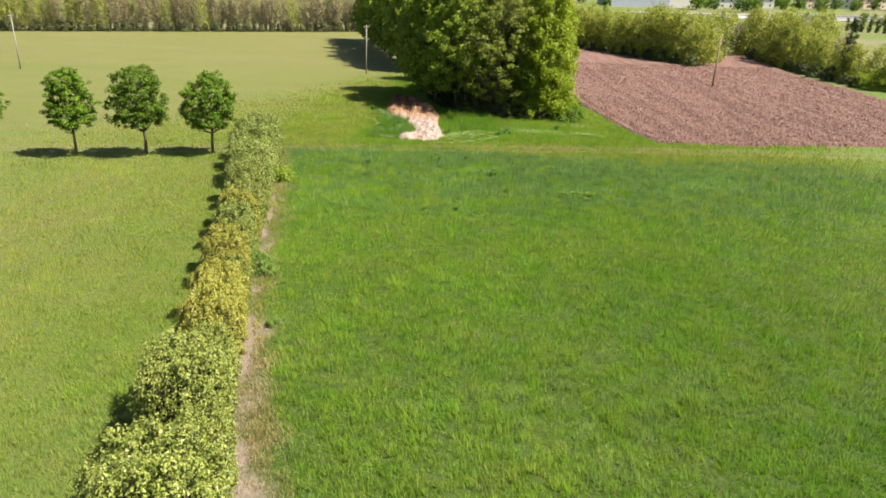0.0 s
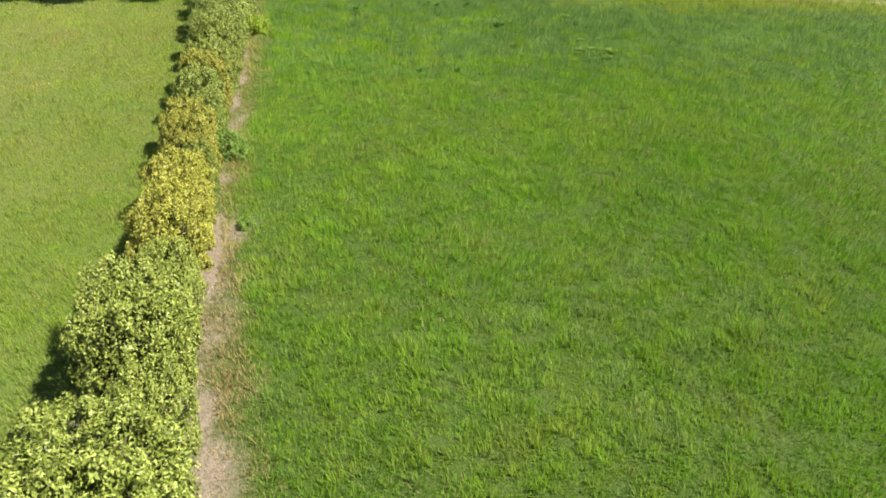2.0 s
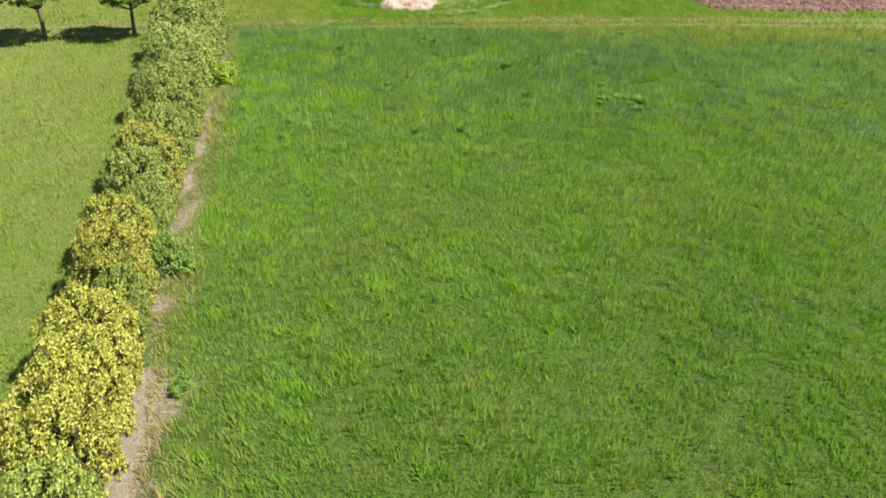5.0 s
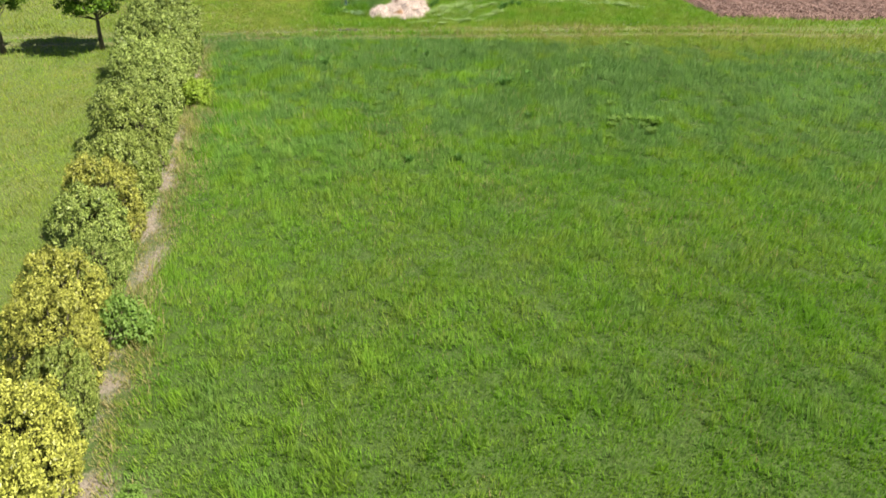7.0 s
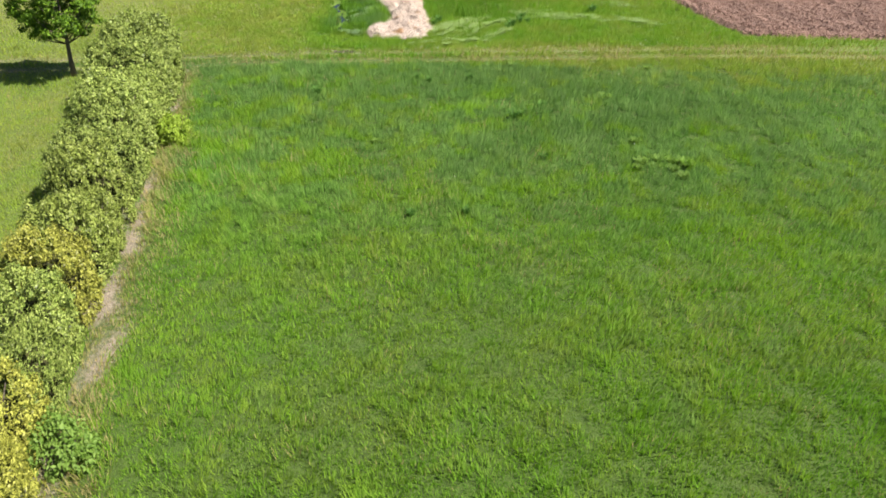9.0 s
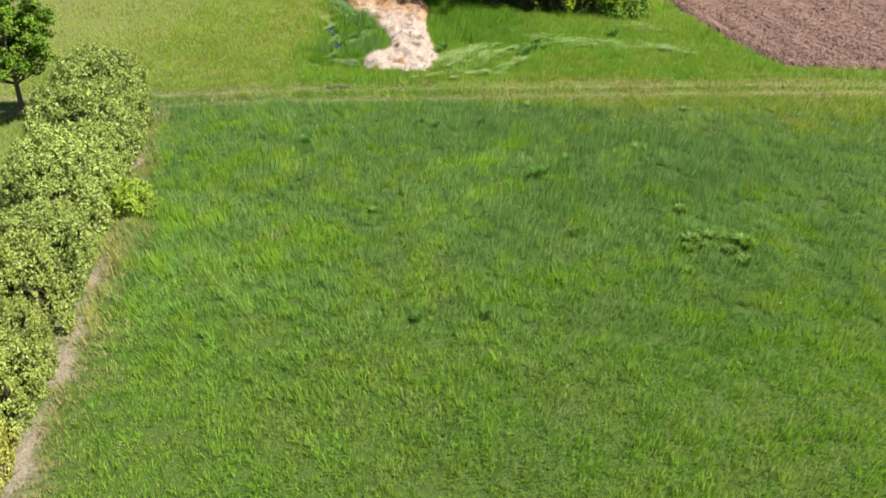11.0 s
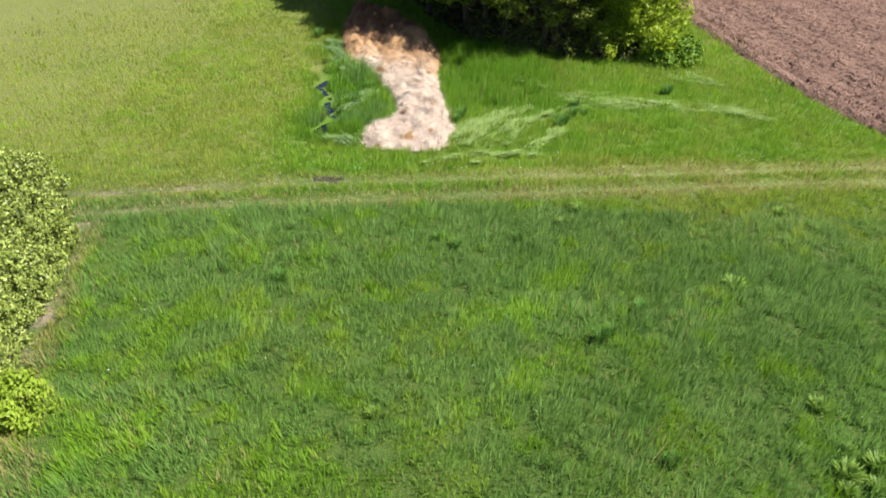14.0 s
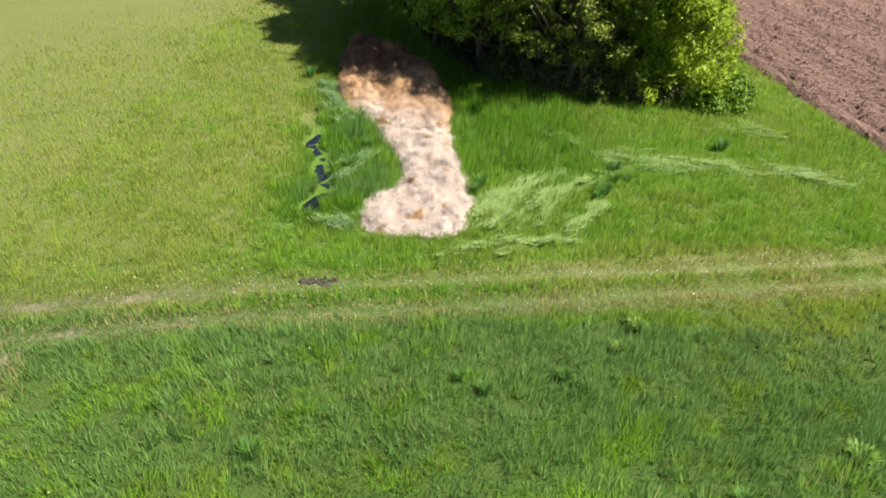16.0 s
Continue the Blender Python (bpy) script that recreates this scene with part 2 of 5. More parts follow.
def straw_material(name="rotting_straw", strands=False):
    mat, nt, sh, out = nodes(name)
    big = noise_out(nt, 1.3, 5, 0.65, 0.35, 0.65)
    fine = noise_out(nt, 16, 4, 0.7, 0.3, 0.7)
    strand = noise_out(nt, 30, 3, 0.6, 0.35, 0.65, (1, 0.25, 1))
    pale = mix(nt, big, (0.50, 0.400, 0.345), (0.625, 0.530, 0.470))
    brown = mix(nt, big, (0.25, 0.120, 0.040), (0.45, 0.255, 0.105))
    col = mix(nt, attr(nt, "rot"), pale, brown)
    old = nt.nodes.new("ShaderNodeMath")
    old.operation = "SUBTRACT"
    old.use_clamp = True
    old.inputs[1].default_value = 1.0
    nt.links.new(attr(nt, "rot"), old.inputs[0])
    col = mix(nt, maths(nt, "MULTIPLY", fine, 0.24), col, (0.30, 0.21, 0.155))
    col = mix(nt, maths(nt, "MULTIPLY", strand, 0.22), col, (0.58, 0.48, 0.39))
    col = mix(nt, maths(nt, "MULTIPLY", old.outputs[0], 0.88), col, mix(nt, big, (0.085, 0.036, 0.017), (0.21, 0.095, 0.040)))
    if strands:
        geo = nt.nodes.new("ShaderNodeNewGeometry")
        hsv = nt.nodes.new("ShaderNodeHueSaturation")
        val = nt.nodes.new("ShaderNodeMapRange")
        val.inputs["To Min"].default_value, val.inputs["To Max"].default_value = 0.78, 1.28
        nt.links.new(geo.outputs["Random Per Island"], val.inputs["Value"])
        nt.links.new(val.outputs[0], hsv.inputs["Value"])
        nt.links.new(col, hsv.inputs["Color"])
        col = hsv.outputs[0]
    nt.links.new(col, sh.inputs["Base Color"])
    sh.inputs["Roughness"].default_value = 0.9
    bump(nt, sh, fine, 0.7, 0.06)
    return mat


GRASS = grass_material("grass_blades")
GROUND = ground_material()
PLOUGH = plough_material()
STRAW = straw_material()
STRANDS = straw_material("loose_straw", True)
BARK = plain("bark", (0.075, 0.060, 0.046), (0.14, 0.115, 0.09), 6, 0.9, squash=(1, 1, 0.3))
PALE_BARK = plain("grey_bark", (0.24, 0.20, 0.16), (0.36, 0.31, 0.25), 6, 0.9, squash=(1, 1, 0.3))
HEDGE_GREEN = leafy("hedge_leaf_green", (0.030, 0.052, 0.009), (0.145, 0.202, 0.034), (0.345, 0.408, 0.112), 0.40, 0.08, 0.35, 4.0)
HEDGE_LIME = leafy("hedge_leaf_lime", (0.038, 0.060, 0.008), (0.148, 0.195, 0.030), (0.312, 0.360, 0.098), 0.4, 0.08, 0.4, 4.0)
HEDGE_YELLOW = leafy("hedge_leaf_yellow", (0.060, 0.070, 0.010), (0.215, 0.225, 0.032), (0.41, 0.412, 0.090), 0.4, 0.10, 0.4, 4.0)
# dark leaf colour painted as the shade inside the hedge
SHADE_LEAF = leafy("hedge_shade_leaf", (0.022, 0.024, 0.009), (0.040, 0.042, 0.014), (0.065, 0.062, 0.022), 0.7, 0.05, 0.5, 4.0)
LIME_TREE = leafy("street_tree_leaf", (0.022, 0.058, 0.005), (0.062, 0.135, 0.008), (0.165, 0.285, 0.018), 0.55, 0.24, 0.6, 2.6)
GROVE_DARK = leafy("grove_leaf_dark", (0.052, 0.095, 0.010), (0.128, 0.200, 0.018), (0.275, 0.365, 0.035), 0.5, 0.30, 0.6, 2.4)
GROVE_BRIGHT = leafy("grove_leaf_bright", (0.090, 0.155, 0.010), (0.190, 0.280, 0.015), (0.340, 0.430, 0.030), 0.5, 0.38, 0.7, 2.0)
GROVE_OLIVE = leafy("grove_leaf_olive", (0.058, 0.086, 0.012), (0.138, 0.184, 0.022), (0.285, 0.338, 0.052), 0.5, 0.30, 0.6, 2.4)
THICKET = leafy("thicket_leaf", (0.12, 0.155, 0.018), (0.215, 0.255, 0.028), (0.33, 0.37, 0.055), 0.55, 0.36, 0.8, 2.0)
BUDDING = leafy("budding_leaf", (0.11, 0.095, 0.048), (0.18, 0.158, 0.075), (0.26, 0.24, 0.105), 0.7, 0.25)
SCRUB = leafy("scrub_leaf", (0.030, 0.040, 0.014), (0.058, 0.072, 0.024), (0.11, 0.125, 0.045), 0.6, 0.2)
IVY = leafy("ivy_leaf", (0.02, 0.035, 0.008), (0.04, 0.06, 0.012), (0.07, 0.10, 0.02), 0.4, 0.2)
LIME_BUSH = leafy("lime_bush_leaf", (0.11, 0.19, 0.015), (0.19, 0.29, 0.022), (0.28, 0.38, 0.04), 0.5, 0.35)
WEED = leafy("weed_leaf", (0.07, 0.15, 0.016), (0.135, 0.24, 0.034), (0.21, 0.32, 0.065), 0.5, 0.35)
CONCRETE = plain("pole_concrete", (0.30, 0.29, 0.26), (0.40, 0.38, 0.35), 4, 0.85)
POLE_WOOD = plain("pole_wood", (0.25, 0.18, 0.13), (0.36, 0.28, 0.21), 5, 0.85, squash=(1, 1, 0.15))
IRON = plain("dark_iron", (0.12, 0.12, 0.12), (0.2, 0.19, 0.18), 8, 0.5, 0.8)
GLASS_CAP = plain("porcelain", (0.7, 0.7, 0.68), (0.8, 0.8, 0.78), 8, 0.25)


# ---- lie of the land ----
HEDGE_Y = (-12.0, 9.0, 13.0, 16.0, 19.0, 21.0, 23.3, 25.4, 29.2, 32.2, 36.2, 40.5, 44.8, 50.1, 56.8, 60.0)
HEDGE_R = (1.4, -3.6, -4.6, -5.3, -6.45, -6.95, -7.45, -8.0, -8.95, -9.9, -10.75, -11.5, -12.5, -13.6, -14.9, -15.5)
HEDGE_L = (-2.2, -7.2, -8.0, -8.45, -9.0, -9.5, -9.7, -10.1, -11.0, -11.9, -12.9, -13.9, -15.2, -16.8, -18.6, -19.2)
TRACK_X = (-200.0, -16.7, -9.5, -4.1, 0.4, 6.1, 11.6, 20.0, 60.0)
RUT_FAR = (31.0, 61.0, 62.5, 63.15, 63.75, 64.4, 65.2, 66.0, 69.0)
RUT_NEAR = (29.3, 59.45, 61.0, 61.75, 62.4, 63.25, 64.05, 65.0, 68.0)
FIELD_NEAR_X = (14.7, 15.9, 17.7, 24.8, 39.9, 70.0)


def hedge_right(y):
    return np.interp(y, HEDGE_Y, HEDGE_R)


def hedge_left(y):
    return np.interp(y, HEDGE_Y, HEDGE_L)


def rut_far(x):
    return np.interp(x, TRACK_X, RUT_FAR)


def rut_near(x):
    return np.interp(x, TRACK_X, RUT_NEAR)


def field_depth(x, y):
    """Metres inside the ploughed field, below 0 outside."""
    left = np.interp(y, (60, 69.2, 74.5, 81.9, 89.5, 95, 205), (19.5, 17.5, 15.8, 14.6, 13.6, 12.9, 12.0))
    near = np.interp(x, (12, 17.7, 24.8, 39.9, 90), (72, 68.9, 68.6, 71.2, 79))
    wob = 0.5 * (fbm(x, y, 2.2, 41) - 0.5)
    right = np.interp(y, (60, 106, 120, 135, 158, 205), (58.5, 58.2, 59.2, 58.5, 61.0, 68))
    far = np.where(x < 46, np.interp(x, (12, 24.4, 34.4, 41, 46), (232, 206, 185, 162, 153)), 190)
    return np.minimum.reduce([x - left, y - near, right - x, far - y]) + wob


STRAW_Y = (65.9, 66.3, 67.4, 68.6, 69.4, 70.6, 72.4, 75.0, 77.5, 79.0, 82.0, 85.0, 87.0, 88.3)
STRAW_L = (-5.6, -6.4, -6.8, -6.75, -5.7, -5.35, -5.8, -6.75, -8.2, -9.2, -9.75, -10.0, -9.9, -9.2)
STRAW_R = (-3.6, -2.9, -2.8, -2.5, -2.75, -3.0, -3.1, -3.4, -3.5, -3.45, -4.0, -5.7, -7.6, -8.8)
STRAW_H = (0.05, 0.25, 0.35, 0.38, 0.35, 0.35, 0.4, 0.45, 0.55, 0.7, 1.0, 1.2, 1.1, 0.3)


def straw_depth(x, y):
    l, r = np.interp(y, STRAW_Y, STRAW_L), np.interp(y, STRAW_Y, STRAW_R)
    return np.minimum.reduce([x - l, r - x, y - 65.9, 88.3 - y])


DITCH_Y = (66.5, 68.4, 70.9, 72.0, 74.5, 78.0, 84.0)
DITCH_X = (-8.2, -8.6, -8.5, -9.1, -9.6, -10.4, -11.5)


def ditch(x, y):
    d = np.abs(x - np.interp(y, DITCH_Y, DITCH_X) - 0.25 * np.sin(y * 2.1))
    return d + 3 * np.clip(67.5 - y, 0, 9) + 3 * np.clip(y - 78, 0, 9)


def land(x, y):
    """Height of the ground."""
    s = np.clip(np.asarray(y, float) - 240, 0, 400)
    z = 0.04 * np.maximum(s - 10 * (1 - np.exp(-s / 10)), 0)
    z = z + 0.10 * (fbm(x, y, 7.0, 3) - 0.5) * (np.abs(y) < 230)
    for rut in (rut_far(x), rut_near(x)):
        z = z - 0.08 * np.exp(-(((y - rut) / 0.2) ** 2))
    return z - 0.35 * np.exp(-((ditch(x, y) / 0.5) ** 2))


HEM_Y = (10, 17, 20, 23, 25, 27, 29, 31, 33, 37, 41, 45, 48, 52, 58)
HEM = (0.5, 0.55, 0.5, 0.4, 0.35, 0.3, 0.4, 0.45, 0.3, 0.38, 0.45, 0.4, 0.45, 0.3, 0.2)


def zones(x, y):
    """soil, dry, blue, dead, height and thickness of the grass at each place."""
    x, y = np.asarray(x, float), np.asarray(y, float)
    r, l = hedge_right(y), hedge_left(y)
    beside = y < 59
    edge = x - r
    wide = np.interp(y, HEM_Y, HEM) * (0.35 + 1.3 * fbm(x, y, 2.2, 5))
    soil = np.where(beside & (edge > -3.4), 1 - step(0.35, 1.3, edge / wide), 0)
    soil = soil * (0.55 + 0.75 * fbm(x, y, 0.7, 6)) * (0.3 + 0.8 * np.maximum(step(0.42, 0.6, fbm(x, y, 1.9, 16)), 0.7 * step(21, 17, y)))
    soil = soil * np.where(y > 30, 0.45 + 0.65 * step(0.42, 0.62, fbm(x, y, 1.0, 17)), 1.0)
    soil = np.where((beside & (x < l - 0.2)) | (y < 0), 0, soil)
    fringe = step(3.4, 0.9, edge / wide) * beside * (x > r) * step(26.5, 22, y)
    soil = np.maximum(soil, 0.5 * fringe * step(0.35, 0.6, fbm(x, y, 1.2, 14)))
    bald = np.exp(-(((x + 7.35) / 0.45) ** 2) - (((y - 26.2) / 0.8) ** 2)) + np.exp(-(((x + 10.2) / 0.35) ** 2) - (((y - 35.5) / 1.6) ** 2))
    soil = np.maximum(soil, 0.9 * bald)
    mid = 0.5 * (rut_far(x) + rut_near(x))
    track = 1 - step(1.0, 1.7, np.abs(y - mid) + 0.6 * (fbm(x, y, 2.5, 8) - 0.5))
    ruts = np.maximum(np.exp(-(((y - rut_far(x)) / 0.15) ** 2)), np.exp(-(((y - rut_near(x)) / 0.15) ** 2)))
    ruts = ruts * (0.8 + 0.2 * step(0.3, 0.6, fbm(x, y, 3.5, 12))) * (0.6 + 0.5 * step(-3, -14, x))
    crest = np.exp(-(((y - mid) / 0.33) ** 2)) * track
    worn = np.maximum(np.exp(-(((y - rut_far(x)) / 0.3) ** 2)), np.exp(-(((y - rut_near(x)) / 0.3) ** 2)))
    soil = np.maximum(soil, 0.22 * np.clip(track - crest, 0, 1))
    soil = np.maximum(soil, (0.29 + 0.12 * step(-4, -14, x) - 0.12 * step(-7, 0, x)) * ruts)
    left = ((x < 0.5 * (l + r)) & beside) | ((y >= 59) & (y > mid) & (x < -10.5 - 0.04 * (y - 66) + 1.5 * (fbm(x, y, 3, 9) - 0.5) + 3.0 * (vnoise(x, y, 0.21, 10) - 0.5)))
    p = fbm(x, y, 6.0, 21)
    q = 0.6 * fbm(x, y, 9.0, 22) + 0.4 * fbm(x, y, 2.6, 24)
    small = fbm(x, y, 0.8, 23)
    dry = np.where(left, 0.66 - 0.09 * (y > 62) + 0.6 * (p - 0.5), 0.12 + 0.06 * step(36, 56, y) + 0.6 * (p - 0.5)) + 0.6 * (small - 0.5)
    dry = dry + np.where(~left & (y > 63), 0.10, 0) - 0.20 * (left & beside) * step(12, 4, l - x) + 0.6 * step(2.6, 0.9, edge / wide) * beside * (x > r) + 0.18 * track - 0.35 * crest + 0.30 * step(56.5, 60, y) * (y < 66) * step(-4, 3, x)
    blue = np.where(left, 0.3 * step(0.58, 0.75, q), (0.5 + 0.3 * step(40, 48, y)) * step(0.46, 0.72, q - 0.05 + 0.21 * step(44, 54, y) * (y < 61) + 0.9 * (small - 0.5)))
    lush = step(2.6, 1.0, np.abs(x + 7.6)) * step(66.5, 68.5, y) * step(90, 82, y)
    green = np.maximum(lush, step(4.0, 2.0, np.abs(x + 0.5)) * step(70, 72.5, y) * step(84, 80, y))
    blue = np.maximum(blue * (y < 62), 0.75 * lush * step(0.4, 0.6, fbm(x, y, 1.5, 27)))
    dry = dry - 0.5 * green
    dead = 0.30 * np.exp(-(((y - rut_near(x)) / 0.4) ** 2)) * step(-9, -3, x) + 0.38 * ruts + 0.55 * soil + 0.95 * step(4.2, 1.6, edge / wide + 1.6 * (fbm(x, y, 1.3, 35) - 0.5)) * beside * (x > r) * (0.45 + 0.55 * step(28, 23, y)) + 0.20 * np.clip(track - crest, 0, 1) + 0.15 * track * step(0.45, 0.65, fbm(x, y, 1.8, 31)) + np.where(left, np.where(y > 60, 0.02, 0.03) + 0.07 * step(0.5, 0.7, fbm(x, y, 3.2, 34)), 0.06 * step(0.5, 0.7, fbm(x, y, 2.2, 33)))
    tall = np.where(left, np.where(y > 60, 0.15, 0.14), 0.175 + 0.05 * step(40, 48, y)) * (0.25 + 0.6 * fbm(x, y, 3.0, 25) + 0.65 * vnoise(x, y, 0.45, 26) + 0.5 * vnoise(x, y, 1.1, 28)) + 0.03 * blue + 0.20 * green * (0.1 + 1.9 * vnoise(x, y, 0.8, 29))
    tall = tall * (1 - 0.18 * track) * (1 - 0.6 * worn) * (1 - 0.6 * np.clip(soil, 0, 1)) + 0.09 * crest
    thick = (1 - 0.85 * np.clip(soil, 0, 1)) * (1 - 0.2 * track)
    thick = thick * (field_depth(x, y) < 0.05 + 0.3 * fbm(x, y, 0.8, 2)) * (straw_depth(x, y) < 0.05) * (ditch(x, y) > 0.40)
    thick = thick * (((x + 7.5) / 0.62) ** 2 + ((y - 62.88) / 0.36) ** 2 > 1)
    thick = thick * ~(beside & (x < r - 0.25) & (x > l + 0.3) & (y > 0.2))
    return np.clip(soil, 0, 1), np.clip(dry, 0, 1), np.clip(blue, 0, 1), np.clip(dead, 0, 1), tall, thick


# ---- ground ----
def spread(lo, hi, pitch, reach, growth):
    inner = list(np.arange(lo, hi + 1e-6, pitch))
    out, d, v = [], pitch, hi
    while v < reach:
        d *= growth
        v += d
        out.append(v)
    back, d, v = [], pitch, lo
    while v > -reach:
        d *= growth
        v -= d
        back.append(v)
    return np.array(back[::-1] + inner + out)


gx, gy = spread(-34, 30, 0.6, 4200, 1.2), spread(12, 90, 0.6, 4200, 1.08)
X, Y = np.meshgrid(gx, gy)
Xf, Yf = X.ravel(), Y.ravel()
w = len(gx)
quad = (np.arange(len(gy) - 1)[:, None] * w + np.arange(w - 1)[None, :]).ravel()
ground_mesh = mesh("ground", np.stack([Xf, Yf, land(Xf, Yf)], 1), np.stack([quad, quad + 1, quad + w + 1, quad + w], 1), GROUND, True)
soil, dry, blue, dead, tall, thick = zones(Xf, Yf)
beyond = step(100, 120, Yf)
strip = ((Yf - (263.2 + 0.538 * Xf)) > 7) & ((Yf - (263.2 + 0.538 * Xf)) < 60) & (Xf < -20)
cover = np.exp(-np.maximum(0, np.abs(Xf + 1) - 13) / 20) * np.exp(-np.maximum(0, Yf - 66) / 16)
# Ground darkened where grass stands thick, in place of shade between blades.
attribute(ground_mesh, "blade_shade", np.where(Xf < hedge_left(Yf), 0.12, 0.72) * step(0.12, 0.6, cover) * step(66, 60, Yf))
slope_soil = 0.34 * step(235, 260, Yf) * (Xf > 0) * step(0.4, 0.6, fbm(Xf, Yf, 26.0, 15))
attribute(ground_mesh, "soil", np.where(strip, 0.28, np.maximum(soil, slope_soil)))
attribute(ground_mesh, "dry", np.clip(np.maximum(dry, 0.85 * step(60, 66, Yf) * (Xf < -10) + 0.9 * step(120, 150, Yf) * (1 - 0.6 * step(240, 290, Yf))), 0, 1))
ground = tagged(new("ground", ground_mesh), "grassy meadow ground with bare strips and a rutted track", "ground", kind="structure")


# ---- ploughed field ----
px = np.concatenate([np.arange(11, 40, 0.24), np.arange(40, 72, 0.5)])
py = np.concatenate([np.arange(67.5, 105, 0.24), 105 + 101 * np.linspace(0, 1, 190) ** 1.25])
X, Y = np.meshgrid(px, py)
Xf, Yf = X.ravel(), Y.ravel()
inside = field_depth(Xf, Yf)
furrow = (Xf * 0.96 + Yf * 0.28 + 0.4 * fbm(Xf, Yf, 6, 55)) / 0.8
rough = 0.05 * np.sin(2 * np.pi * furrow) * step(40, 35, Xf) * step(108, 95, Yf) + 0.12 * (fbm(Xf, Yf, 0.9, 51) - 0.5) + 0.08 * (vnoise(Xf, Yf, 0.33, 52) - 0.5)
bank = np.clip(inside, 0, 0.5) / 0.5
Zf = land(Xf, Yf) - 0.12 + bank * (0.32 + rough) + 0.16 * np.exp(-(((inside - 0.8) / 0.3) ** 2)) - 0.20 * np.exp(-(((inside - 1.5) / 0.3) ** 2)) * (Xf < 24)
w = len(px)
quad = (np.arange(len(py) - 1)[:, None] * w + np.arange(w - 1)[None, :]).ravel()
quad = quad[(inside[quad] > -0.15) & (inside[quad + w + 1] > -0.15)]
field = new("ploughed_field", mesh("ploughed_field", np.stack([Xf, Yf, Zf], 1), np.stack([quad, quad + 1, quad + w + 1, quad + w], 1), PLOUGH))
tagged(field, "reddish brown freshly ploughed earth with clods and furrows", "ploughed field", kind="structure")

rng = np.random.default_rng(11)
n = 42000
cx, cy = rng.uniform(13, 58, n), 68 + 85 * rng.random(n) ** 1.5
cx[:70], cy[:70] = 36.9 + rng.normal(0, 0.9, 70), 117.8 + rng.normal(0, 1.6, 70)
keep = field_depth(cx, cy) > 0.25
cx, cy = cx[keep], cy[keep]
n = len(cx)
size = rng.gamma(2.2, 0.026, n) + 0.022 + 0.0004 * (cy - 68)
base = np.array([(1, 0, 0), (-0.5, 0.87, 0), (-0.5, -0.87, 0), (0.1, 0.1, 0.9)])
turn = rng.uniform(0, 6.28, n)
c, s = np.cos(turn)[:, None], np.sin(turn)[:, None]
vx = cx[:, None] + size[:, None] * (c * base[:, 0] - s * base[:, 1]) * 1.1
vy = cy[:, None] + size[:, None] * (s * base[:, 0] + c * base[:, 1])
vz = land(cx, cy)[:, None] + 0.20 + size[:, None] * (base[:, 2] - 0.15) + 0.08 * (rng.random((n, 1)) - 0.4)
k = np.arange(n)[:, None] * 4
faces = np.concatenate([k + (0, 1, 3), k + (1, 2, 3), k + (2, 0, 3)])
tagged(new("earth_clods", mesh("earth_clods", np.stack([vx, vy, vz], 2).reshape(-1, 3), faces, PLOUGH)), "crumbly brown earth clods on the ploughed field", "soil", kind="stuff")


